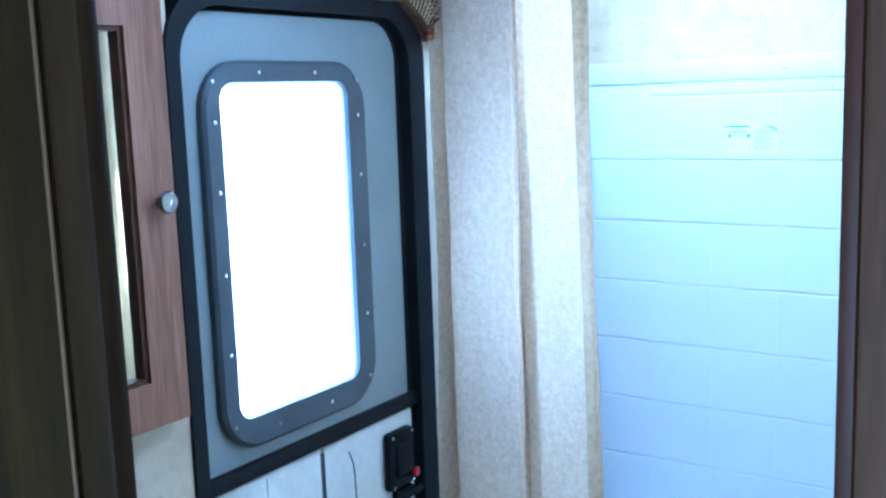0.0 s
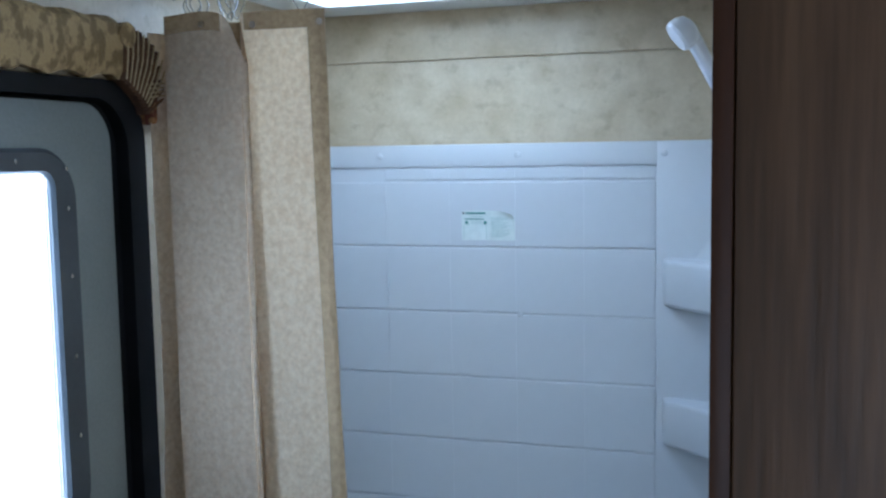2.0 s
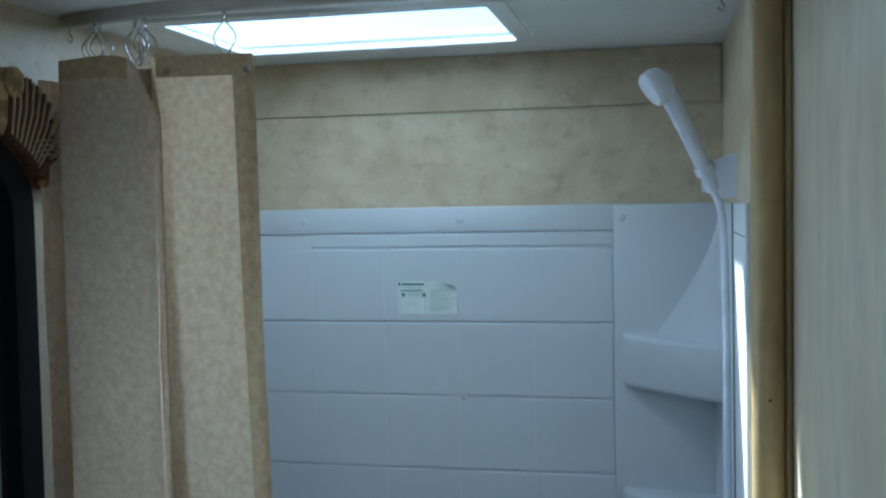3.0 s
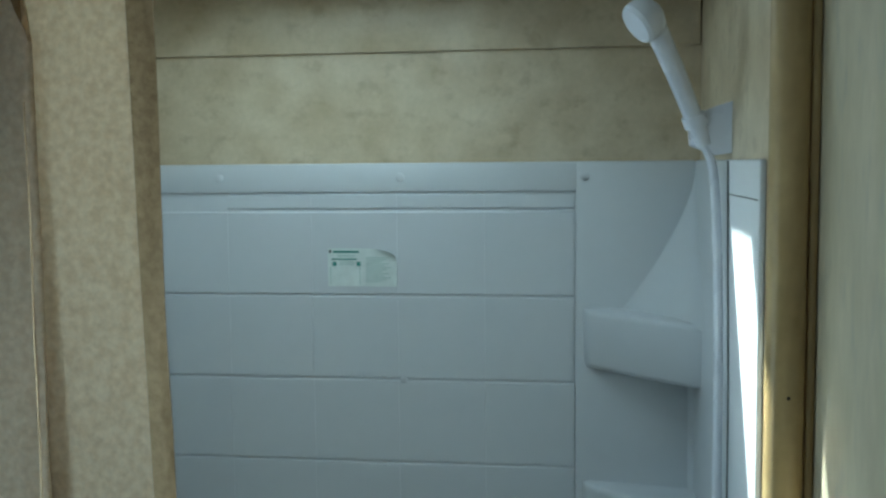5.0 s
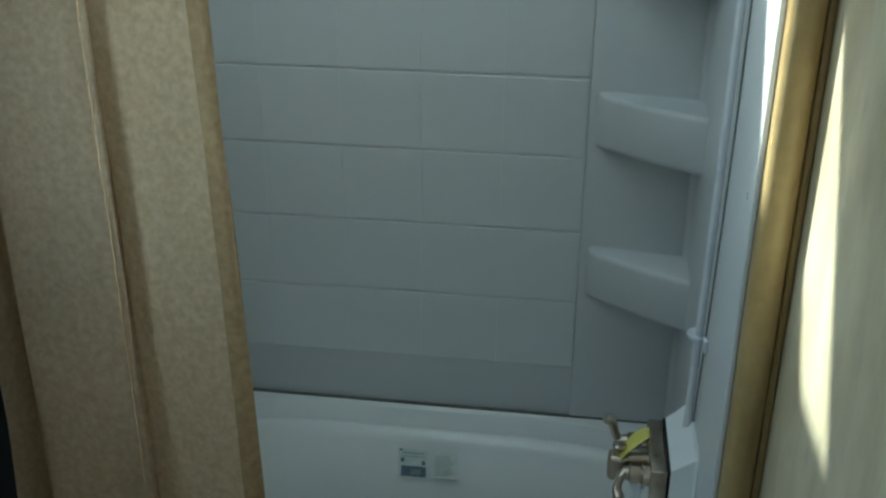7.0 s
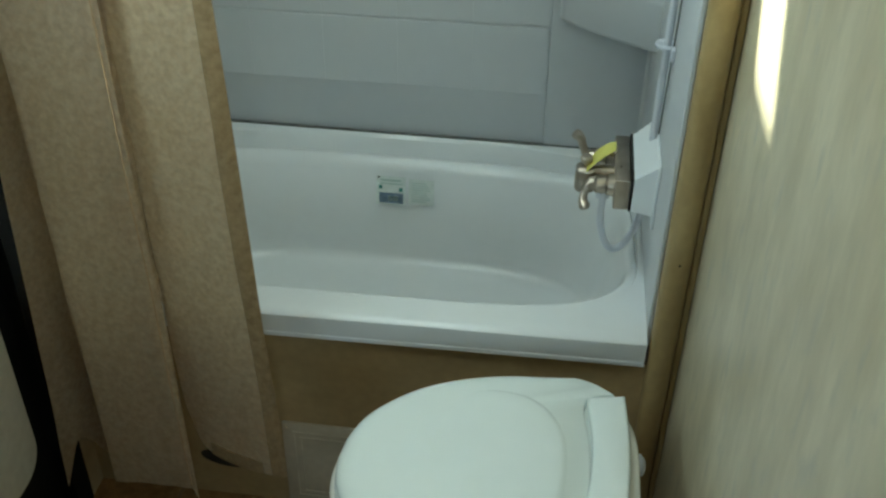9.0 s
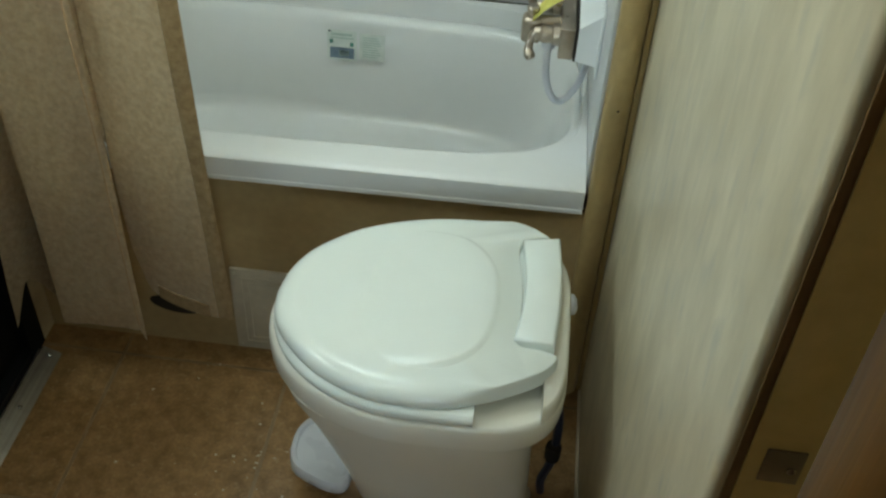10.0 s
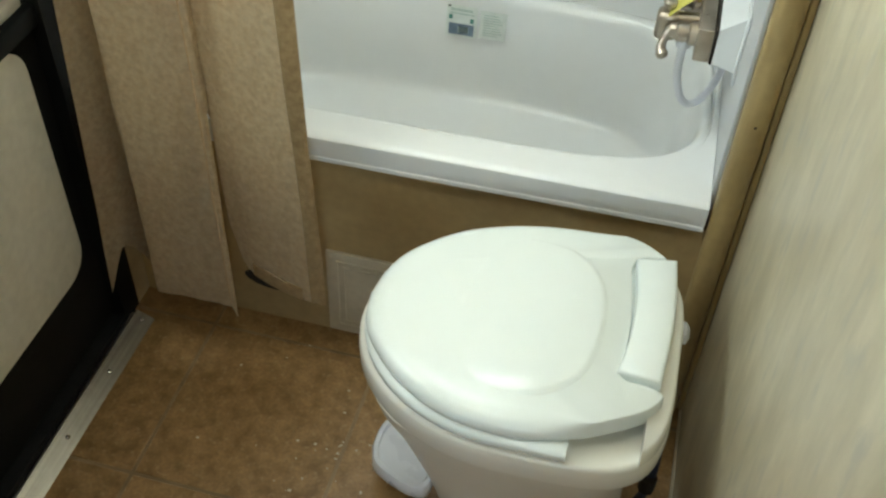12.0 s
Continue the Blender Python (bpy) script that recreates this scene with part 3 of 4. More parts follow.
# ---- valance over the door ----
valance = thing("valance", (0.02, -0.33, 1.74), "padded tan damask valance with pleated striped end over the door", "valance")
rings = []
for i in range(33):
    y = -0.70 + 0.565 * i / 32
    sag = 0.004 * math.sin(i * 1.3) + 0.002 * math.sin(i * 2.9)
    rings.append([(0.001, y, 1.738 + sag), (0.022, y, 1.736 + sag), (0.03, y, 1.75 + sag), (0.033, y, 1.785), (0.03, y, 1.815 + sag * 0.5), (0.02, y, 1.825 + sag * 0.5), (0.001, y, 1.825 + sag * 0.5)])
part("body", loft(rings), damask, valance)
arc = []
for i in range(41):
    t = i / 40
    a = radians(90 - 82 * t)
    cy, cz, r0 = -0.135, 1.71, 0.03
    pleat = 0.005 * math.cos(t * 2 * math.pi * 10)
    ro_y, ro_z = 0.128, 0.108
    yo, zo = cy + ro_y * math.cos(a), cz + ro_z * math.sin(a)
    yi, zi = cy + (ro_y - 0.062) * math.cos(a), 1.735 - 0.055 * t
    arc.append([(0.001, yi, zi), (0.024 + pleat, yi, zi), (0.03 + pleat, (yi + yo) / 2, (zi + zo) / 2), (0.026 + pleat, yo, zo), (0.001, yo, zo)])
part("pleated_end", loft(arc), stripe_dark, valance, "brown pleated fabric end")
for i in range(9):
    t = (i + 0.5) / 11
    a = radians(90 - 82 * t)
    yo, zo = -0.135 + 0.126 * math.cos(a), 1.71 + 0.106 * math.sin(a)
    yi, zi = -0.135 + 0.067 * math.cos(a), 1.735 - 0.055 * t
    part("gold_cord", tube([(0.033, yi, zi), (0.037, (yi + yo) / 2, (zi + zo) / 2), (0.033, yo, zo)], 0.0013, 6), stripe_gold, valance, "thin gold cord")
part("rosette", turned([(0, 0.02), (0.006, 0.02), (0.01, 0.012), (0.012, 0.003)], (0.03, -0.125, 1.8), (1, 0, 0), 14), damask, valance, "gathered tan rosette")
part("rust_tail", box(0.002, 0.028, -0.058, -0.002, 1.664, 1.715, 0.005), rust, valance, "rust patterned fabric tail")
for k in range(4):
    z = 1.712 + 0.0065 * k
    part("gold_cord", tube([(0.03, -0.066 - 0.002 * k, z - 0.004), (0.033, -0.03, z), (0.03, -0.002, z + 0.004)], 0.0015, 6), stripe_gold, valance, "thin gold cord")

# ---- mirrored cabinet ----
cabinet = thing("mirror_cabinet", (0.01, -0.8, 1.14), "oak framed mirrored wall cabinet with a pewter knob", "cabinet")
cy0, cy1, cz0, cz1 = -0.985, -0.672, 1.142, 1.76
part("body", box(0.0005, 0.008, cy0, cy1, cz0, cz1, 0.001), oak_cabinet, cabinet)
st = 0.062
door_part = part("door", frame_yz([(cy1, cz1), (cy0, cz1), (cy0, cz0), (cy1, cz0)], [(cy1 - st, cz1 - st - 0.03), (cy0 + st, cz1 - st - 0.03), (cy0 + st, cz0 + st), (cy1 - st, cz0 + st)], 0.0085, 0.026), oak_cabinet, cabinet, "oak cabinet door frame", smooth=0)
part("inner_bead", frame_yz([(cy1 - st, cz1 - st - 0.03), (cy0 + st, cz1 - st - 0.03), (cy0 + st, cz0 + st), (cy1 - st, cz0 + st)], [(cy1 - st - 0.007, cz1 - st - 0.037), (cy0 + st + 0.007, cz1 - st - 0.037), (cy0 + st + 0.007, cz0 + st + 0.007), (cy1 - st - 0.007, cz0 + st + 0.007)], 0.0105, 0.022), edge_red, door_part, "dark red inner bead", smooth=0)
part("mirror", box(0.009, 0.0125, cy0 + st + 0.005, cy1 - st - 0.005, cz0 + st + 0.005, cz1 - st - 0.035), mirror_mat, door_part, "clean mirror glass", smooth=0)
part("knob", turned([(0, 0.006), (0.008, 0.005), (0.013, 0.012), (0.018, 0.0155), (0.023, 0.013), (0.026, 0.004)], (0.026, -0.70, 1.442), (1, 0, 0), 20), knob_mat, door_part, "round pewter knob")

# ---- tub ----
tub = thing("bathtub", (0.47, 0.29, 0), "white glossy plastic bathtub with a rolled front rim", "bathtub")
X0, X1, Y0, Y1 = 0.009, 0.949, -0.018, 0.603


def super_ring(cx, cy, a, b, p, z, n=96):
    out = []
    for k in range(n):
        t = 2 * math.pi * k / n
        c, s = math.cos(t), math.sin(t)
        out.append((cx + a * math.copysign(abs(c) ** (2 / p), c), cy + b * math.copysign(abs(s) ** (2 / p), s), z))
    return out


def outer_ring(x0, x1, y0, y1, z, n=96):
    cx, cy = (x0 + x1) / 2, (y0 + y1) / 2
    out = []
    for k in range(n):
        t = 2 * math.pi * k / n
        c, s = math.cos(t), math.sin(t)
        m = max(abs(c), abs(s))
        out.append((cx + (x1 - x0) / 2 * c / m, cy + (y1 - y0) / 2 * s / m, z))
    return out


CX = 0.476
outside = [outer_ring(X0, X1, Y0 + f, Y1, z) for f, z in ((0.007, 0.411), (0.005, 0.4125), (0.005, 0.419), (0.0065, 0.4205), (0.004, 0.449), (0.0045, 0.456), (0.008, 0.459))]
outside.append(outer_ring(X0 + 0.004, X1 - 0.003, Y0 + 0.02, Y1 - 0.004, 0.4595))
inside = [(depth, super_ring(CX, (front + back) / 2, a, (back - front) / 2, p, z)) for front, back, a, p, z, depth in (
    (0.040, 0.589, 0.465, 5.0, 0.4590, 0.023), (0.044, 0.582, 0.464, 4.9, 0.4590, 0.061), (0.048, 0.575, 0.461, 4.7, 0.4592, 0.0555), (0.052, 0.566, 0.457, 4.6, 0.4582, 0.0545), (0.056, 0.558, 0.452, 4.5, 0.4540, 0.0565), (0.060, 0.551, 0.449, 4.4, 0.444, 0.053),
    (0.062, 0.547, 0.446, 4.3, 0.432, 0.05), (0.066, 0.536, 0.441, 4.1, 0.40, 0.04), (0.070, 0.525, 0.433, 4.0, 0.36, 0.02), (0.076, 0.512, 0.421, 3.8, 0.30, 0), (0.083, 0.500, 0.407, 3.6, 0.236, 0), (0.086, 0.496, 0.401, 3.5, 0.216, 0),
    (0.092, 0.488, 0.391, 3.3, 0.206, 0), (0.102, 0.478, 0.376, 3.1, 0.201, 0), (0.13, 0.45, 0.34, 2.9, 0.197, 0), (0.19, 0.39, 0.2, 2.5, 0.194, 0), (0.27, 0.31, 0.03, 2, 0.192, 0))]


def lowered(ring, depth):
    """The back of the rim lies lower than its front."""
    out = []
    for x, y, z in ring:
        back = min(1.0, max(0.0, (y - 0.06) / 0.45))
        back = back * back * (3 - 2 * back)
        out.append((x, y, z - depth * back + 0.017 * (x - 0.55) * (1 - back)))
    return out


rings = [lowered(ring, 0.016) for ring in outside] + [lowered(ring, depth) for depth, ring in inside]
part("basin", loft(rings, caps=False), acrylic, tub, smooth=42)
part("drain", turned([(0, 0.026), (0.003, 0.025), (0.002, 0.01), (0.004, 0.003)], (0.80, 0.30, 0.195), (0, 0, 1)), nickel, tub, "round metal drain")
apron = thing("tub_apron", (0.47, 0.0, 0), "plain tan board under the tub rim", "apron", kind="structure")
part("board", box(0.001, 0.9555, 0.0, 0.012, 0.0, 0.4115), apron_tan, apron, smooth=0)
# board stays uncut; a black disc gives the darkness of a hole
bm = bmesh.new()
rows = [[bm.verts.new((0.25 + a * 0.047 * math.cos(t), y, 0.093 + a * 0.02 * math.sin(t) - 0.12 * a * 0.047 * math.cos(t))) for t in (2 * math.pi * k / 24 for k in range(24))] for a, y in ((1.0, -0.0005), (0.85, -0.0012))]
for i in range(24):
    bm.faces.new((rows[0][i], rows[0][(i + 1) % 24], rows[1][(i + 1) % 24], rows[1][i]))
bm.faces.new(rows[1])
part("dark_oval", bm, dark_void, apron, "flat black oval standing for the dark inside of a hole")
access = thing("access_panel", (0.46, -0.002, 0.005), "beige raised-edge access panel on the tub apron", "access panel")
px0, px1, pz0, pz1 = 0.362, 0.60, 0.008, 0.207
part("plate", box(px0, px1, -0.007, -0.0005, pz0, pz1, 0.002), panel_beige, access)
for k, inset in enumerate((0.018, 0.03)):
    a, b, c, d = px0 + inset, px1 - inset, pz0 + inset, pz1 - inset
    bm = bmesh.new()
    w = 0.004
    for x0, x1, z0, z1 in ((a, b, c, c + w), (a, b, d - w, d), (a, a + w, c + w, d - w), (b - w, b, c + w, d - w)):
        box(x0, x1, -0.0095, -0.0068, z0, z1, 0.001, bm=bm)
    part("moulding", bm, panel_beige, access)
for x in (px0 + 0.008, px1 - 0.008):
    for z in (pz0 + 0.01, pz1 - 0.01):
        screw(access, (x, -0.0072, z), (0, -1, 0), panel_beige, 0.003)

# ---- shower surround ----
surr = thing("shower_surround", (0.47, 0.6, 0.46), "white moulded shower surround with tile relief and corner shelves", "shower surround")
ST = 1.626
bm = box(0.004, 0.948, 0.6035, 0.6105, 0.432, ST, 0.002)
part("back_panel", bm, surround_white, surr)
part("top_border", box(0.004, 0.762, 0.599, 0.6035, 1.578, ST - 0.001, 0.002), surround_white, surr)
part("right_border", box(0.7595, 0.9475, 0.599, 0.6035, 0.432, ST - 0.001, 0.002), surround_white, surr)
part("side_panel", box(0.9495, 0.9565, 0.022, 0.61, 0.432, ST, 0.002), surround_white, surr)
part("side_panel_line", box(0.9482, 0.9495, 0.03, 0.25, 1.583, 1.5845, 0.0003), caulk, surr)
part("left_panel", box(0.001, 0.008, 0.022, 0.60, 0.432, ST, 0.002), surround_white, surr)
part("tub_caulk", box(0.009, 0.948, 0.5965, 0.6035, 0.4425, 0.4458, 0.0006), caulk, surr, "thin dark caulk line above the tub")
# coved corner between back and side
rings = []
for z, r in ((0.444, 0.02), (1.2, 0.022), (1.45, 0.03), (1.56, 0.018), (ST - 0.002, 0.006)):
    ring = [(0.949, 0.603, z)]
    for k in range(9):
        t = radians(90 * k / 8)
        ring.append((0.9495 - r + r * math.sin(t), 0.6035 - r + r * math.cos(t), z))
    rings.append(ring)
part("cove", loft(rings), surround_white, surr, smooth=60)
rings = []
for k in range(13):
    z = 1.372 + 0.248 * k / 12
    rad = 0.155 * (1 - k / 12) ** 1.35 + 0.004
    ring = [(0.9492, 0.6032, z)]
    for i in range(11):
        t = radians(90 * i / 10)
        ring.append((0.9492 - rad + rad * math.sin(t), 0.6032 - rad + rad * math.cos(t), z))
    rings.append(ring)
part("corner_fillet", loft(rings), surround_white, surr, "widening hollow corner above the top shelf", smooth=60)
for x in (0.16, 0.471, 0.774):
    part("screw_cap", turned([(0, 0.0075), (0.002, 0.007), (0.0035, 0.004)], (x, 0.599, 1.602), (0, -1, 0), 16), surround_white, surr, "white round screw cap")
part("screw_cap", turned([(0, 0.0065), (0.002, 0.006), (0.0035, 0.0035)], (0.473, 0.6010, 1.262), (0, -1, 0), 16), surround_white, surr, "white round screw cap")
part("screw_cap", turned([(0, 0.005), (0.002, 0.0045), (0.003, 0.002)], (0.9495, 0.06, 1.12), (-1, 0, 0), 14), surround_white, surr, "white round screw cap")
for zt in (1.387, 1.098, 0.809):
    rings = []
    for t in (0, 0.015, 0.035, 0.07, 0.16, 0.27, 0.38, 0.5, 0.62, 0.75, 0.88, 1.0):
        # front edge from the back wall to the side wall, hardly bowed, its free end rounded
        x = 0.772 + (0.9495 - 0.772) * t
        y = 0.586 - 0.090 * t - 0.008 * math.sin(math.pi * t) + 0.012 * max(0.0, 1 - t / 0.07) ** 2
        z1, z0 = zt - 0.010 * t, zt - 0.096 - 0.014 * t
        rings.append([(x, 0.602, z0 + 0.01), (x, 0.602, z1 + 0.003), (x, y + 0.014, z1 + 0.0005), (x, y + 0.005, z1 - 0.0005), (x, y + 0.001, z1 - 0.004), (x, y, z1 - 0.010), (x, y + 0.004, z0 + 0.010), (x, y + 0.007, z0 + 0.003), (x, y + 0.014, z0)])
    part("shelf", loft(rings), surround_white, surr, "rounded white corner shelf", smooth=50)


def sticker(name, x0, x1, y, z0, z1, label, curl=False, tilt=0.0):
    """A printed label: paper sheet, columns of unreadable lines as bars."""
    t = thing(name, ((x0 + x1) / 2, y, (z0 + z1) / 2), label, "sticker")

    def p(x, z, off):
        return (x, y - off - tilt * (z1 - z), z)

    bm = bmesh.new()
    grid = []
    for i in range(13):
        row = []
        for j in range(9):
            u, v = i / 12, j / 8
            lift = 0.012 * max(0, u + v - 1.62) ** 1.5 * 3.4 if curl else 0
            row.append(bm.verts.new(p(x0 + (x1 - x0) * u - lift * 0.6, z0 + (z1 - z0) * v - lift * 0.8, 0.0006 + lift)))
        grid.append(row)
    for i in range(12):
        for j in range(8):
            bm.faces.new((grid[i][j], grid[i + 1][j], grid[i + 1][j + 1], grid[i][j + 1]))
    part("sheet", bm, paper, t)

    def bar(a, b, c, d, mat, name="print_bar"):
        bm = bmesh.new()
        w, h = x1 - x0, z1 - z0
        q = [p(x0 + a * w, z0 + c * h, 0.0012), p(x0 + b * w, z0 + c * h, 0.0012), p(x0 + b * w, z0 + d * h, 0.0012), p(x0 + a * w, z0 + d * h, 0.0012)]
        r = [(v[0], v[1] + 0.0005, v[2]) for v in q]
        loft([r, q], bm)
        part(name, bm, mat, t, smooth=0)

    return bar


bar = sticker("surround_sticker", 0.346, 0.464, 0.6002, 1.420, 1.484, "peeling white sticker with green print on the surround", True)
bar(0.02, 0.05, 0.88, 0.96, dark_void)
bar(0.08, 0.45, 0.88, 0.94, ink_green)
bar(0.14, 0.40, 0.79, 0.82, ink_pale)
bar(0.06, 0.42, 0.70, 0.735, ink_green)
for a in (0.07, 0.42):
    bar(a, a + 0.055, 0.54, 0.65, ink_green, "print_mark")
for k in range(3):
    bar(0.17, 0.38, 0.57 + 0.035 * k, 0.585 + 0.035 * k, ink_pale)
for k in range(13):
    bar(0.55, 0.78 + 0.17 * ((k * 7) % 5) / 5, 0.12 + 0.052 * k, 0.142 + 0.052 * k, ink_pale)
bar(0.66, 0.96, 0.04, 0.09, paper)
bar(0.035, 0.045, 0.06, 0.52, ink_pale)
bar(0.46, 0.47, 0.06, 0.52, ink_pale)
bar = sticker("tub_sticker", 0.432, 0.492, 0.5225, 0.326, 0.388, "small white sticker with a blue-grey picture inside the tub", tilt=0.16)
bar(0.04, 0.12, 0.93, 0.98, dark_void)
bar(0.14, 0.85, 0.82, 0.9, ink_pale)
bar(0.1, 0.9, 0.72, 0.77, ink_pale)
bar(0.08, 0.2, 0.55, 0.68, ink_green, "print_mark")
bar(0.78, 0.9, 0.48, 0.62, ink_green, "print_mark")
bar(0.1, 0.92, 0.06, 0.42, ink_blue, "print_picture")
bar(0.4, 0.75, 0.14, 0.34, ink_pale, "print_picture")
bar = sticker("tub_sticker", 0.498, 0.550, 0.5225, 0.330, 0.385, "small faded white sticker inside the tub", tilt=0.16)
for k in range(9):
    bar(0.12, 0.7 + 0.2 * ((k * 3) % 4) / 4, 0.12 + 0.09 * k, 0.15 + 0.09 * k, ink_pale)

# ---- shower head and hose ----
shower = thing("hand_shower", (0.95, 0.3, 1.65), "white plastic hand shower in its wall holder", "hand shower")
part("holder", loft([[(0.957, 0.27, 1.635), (0.957, 0.33, 1.635), (0.957, 0.33, 1.70), (0.957, 0.27, 1.70)], [(0.94, 0.275, 1.632), (0.94, 0.325, 1.632), (0.94, 0.325, 1.695), (0.94, 0.275, 1.695)], [(0.908, 0.285, 1.645), (0.908, 0.315, 1.645), (0.905, 0.315, 1.682), (0.905, 0.285, 1.682)]]), white_plastic, shower, "white wall holder")
wand = smooth_line([(0.925, 0.285, 1.645), (0.912, 0.28, 1.675), (0.889, 0.2555, 1.725), (0.864, 0.230, 1.775), (0.85, 0.215, 1.802)], 6)
part("wand", tube(wand, 0.011, 14, radii=[0.0105 + 0.004 * i / len(wand) for i in range(len(wand))]), white_plastic, shower, "white wand")
part("collar", tube([(0.914, 0.2805, 1.67), (0.909, 0.277, 1.683)], 0.0155, 14), white_plastic, shower)
part("head", turned([(-0.018, 0.012), (-0.012, 0.022), (0.0, 0.027), (0.012, 0.027), (0.017, 0.024), (0.018, 0.004)], (0.845, 0.205, 1.797), (-0.75, -0.25, -0.6), 24), white_plastic, shower, "round white spray head")
hose = thing("shower_hose", (0.94, 0.22, 0.8), "white shower hose hanging down the side wall", "hose")
line = smooth_line([(0.925, 0.285, 1.645), (0.936, 0.272, 1.60), (0.938, 0.235, 1.45), (0.938, 0.225, 1.25), (0.938, 0.225, 1.05), (0.938, 0.235, 0.9), (0.939, 0.25, 0.78), (0.94, 0.262, 0.70), (0.94, 0.27, 0.655)], 8)
part("tubing", tube(line, 0.006, 10), white_plastic, hose)
line = smooth_line([(0.868, 0.205, 0.59), (0.87, 0.205, 0.53), (0.885, 0.205, 0.487), (0.905, 0.215, 0.478), (0.925, 0.23, 0.50), (0.938, 0.245, 0.545), (0.94, 0.255, 0.6)], 8)
part("tubing", tube(line, 0.006, 10), white_plastic, hose)
part("clip_ring", turned([(0, 0.017), (0.003, 0.018), (0.006, 0.017)], (0.9385, 0.25, 0.827), (0, 0, 1), 16), white_plastic, hose, "white hose clip")
part("clip_tail", box(0.943, 0.9495, 0.215, 0.232, 0.817, 0.837, 0.002), white_plastic, hose)
cord = thing("thin_cord", (0.948, 0.2, 0.9), "thin dark cord beside the shower hose", "cord")
line = smooth_line([(0.948, 0.24, 1.625), (0.9475, 0.225, 1.5), (0.947, 0.205, 1.36), (0.947, 0.202, 1.2), (0.947, 0.21, 1.05), (0.947, 0.225, 0.9), (0.947, 0.24, 0.78), (0.947, 0.255, 0.67)], 8)
part("line", tube(line, 0.0012, 6), caulk, cord)

# ---- faucet ----
faucet = thing("tub_faucet", (0.92, 0.245, 0.58), "brushed nickel two-handle tub faucet on a white pedestal", "faucet")
part("pedestal", loft([[(0.9495, 0.165, 0.575), (0.9495, 0.325, 0.575), (0.9495, 0.325, 0.668), (0.9495, 0.165, 0.668)], [(0.912, 0.172, 0.58), (0.912, 0.318, 0.58), (0.912, 0.318, 0.636), (0.912, 0.172, 0.636)]]), valve_white, faucet, "white moulded pedestal", smooth=0)
part("flange", box(0.9455, 0.9495, 0.152, 0.338, 0.56, 0.676, 0.002), valve_white, faucet)
part("gasket", box(0.9085, 0.9125, 0.1715, 0.3185, 0.579, 0.637), dark_void, faucet, smooth=0)
part("body", box(0.884, 0.9085, 0.172, 0.318, 0.580, 0.634, 0.003), nickel, faucet)
for y, pts in ((0.288, [(0.848, 0.288, 0.607), (0.839, 0.289, 0.610), (0.832, 0.290, 0.622), (0.827, 0.291, 0.637), (0.820, 0.291, 0.644)]),
               (0.202, [(0.848, 0.202, 0.607), (0.842, 0.199, 0.602), (0.838, 0.194, 0.593), (0.837, 0.188, 0.583), (0.840, 0.183, 0.576)])):
    handle = part("handle", turned([(0, 0.0175), (0.010, 0.0175), (0.013, 0.0135), (0.018, 0.0150), (0.028, 0.0150), (0.032, 0.0115), (0.040, 0.0105)], (0.884, y, 0.607), (-1, 0, 0), 24), nickel, faucet, "nickel lever handle")
    line = smooth_line(pts, 5)
    part("lever", tube(line, 0.008, 12, radii=[0.0095 - 0.003 * math.sin(math.pi * i / (len(line) - 1)) for i in range(len(line))]), nickel, handle)
    part("lever_tip", turned([(-0.007, 0.003), (-0.005, 0.0075), (0.0, 0.009), (0.005, 0.0075), (0.007, 0.003)], line[-1], (line[-1] - line[-3]).normalized(), 14), nickel, handle)
part("spout_arm", tube([(0.884, 0.240, 0.606), (0.852, 0.238, 0.606)], 0.013, 16), nickel, faucet)
part("spout", box(0.822, 0.856, 0.222, 0.254, 0.572, 0.618, 0.009, seg=4), nickel, faucet, "short boxy nickel spout")
part("diverter", turned([(0, 0.004), (0.012, 0.004), (0.014, 0.0095), (0.02, 0.0105), (0.024, 0.008)], (0.838, 0.238, 0.612), (0, 0, 1), 14), nickel, faucet, "small pull knob")
part("hose_nut", turned([(0, 0.011), (0.02, 0.011), (0.022, 0.008)], (0.868, 0.205, 0.602), (0, 0, -1), 12), white_plastic, faucet, "white hose nut")
tag = thing("hang_tag", (0.87, 0.25, 0.63), "yellow paper tag hanging on the faucet", "tag")
bm = bmesh.new()
rows = []
for i in range(9):
    t = i / 8
    x, z, yy = 0.884 - 0.045 * t, 0.642 - 0.028 * t + 0.008 * math.sin(t * 3), 0.262 - 0.03 * t
    w = 0.011 + 0.006 * math.sin(math.pi * t)
    rows.append([(x, yy - w, z), (x, yy + w, z + 0.004), (x, yy + w, z + 0.0046), (x, yy - w, z + 0.0006)])
part("card", loft(rows), yellow, tag)

# ---- curtain track, rings, curtain ----
track = thing("curtain_track", (0.47, 0, 1.885), "grey curved ceiling curtain track", "curtain track")
line = smooth_line([(0.012, 0.03, 1.901), (0.12, -0.005, 1.901), (0.29, -0.03, 1.901), (0.5, -0.035, 1.901), (0.7, -0.02, 1.901), (0.85, 0.03, 1.901), (0.945, 0.075, 1.901)], 8)
rings = []
for i, p in enumerate(line):
    way = (line[min(i + 1, len(line) - 1)] - line[max(i - 1, 0)]).normalized()
    side = Vector((-way.y, way.x, 0)).normalized()
    rings.append([p + side * a + Vector((0, 0, b)) for a, b in ((-0.009, 0.0105), (-0.009, -0.006), (-0.006, -0.008), (0.006, -0.008), (0.009, -0.006), (0.009, 0.0105))])
part("rail", loft(rings), rail_grey, track, smooth=40)
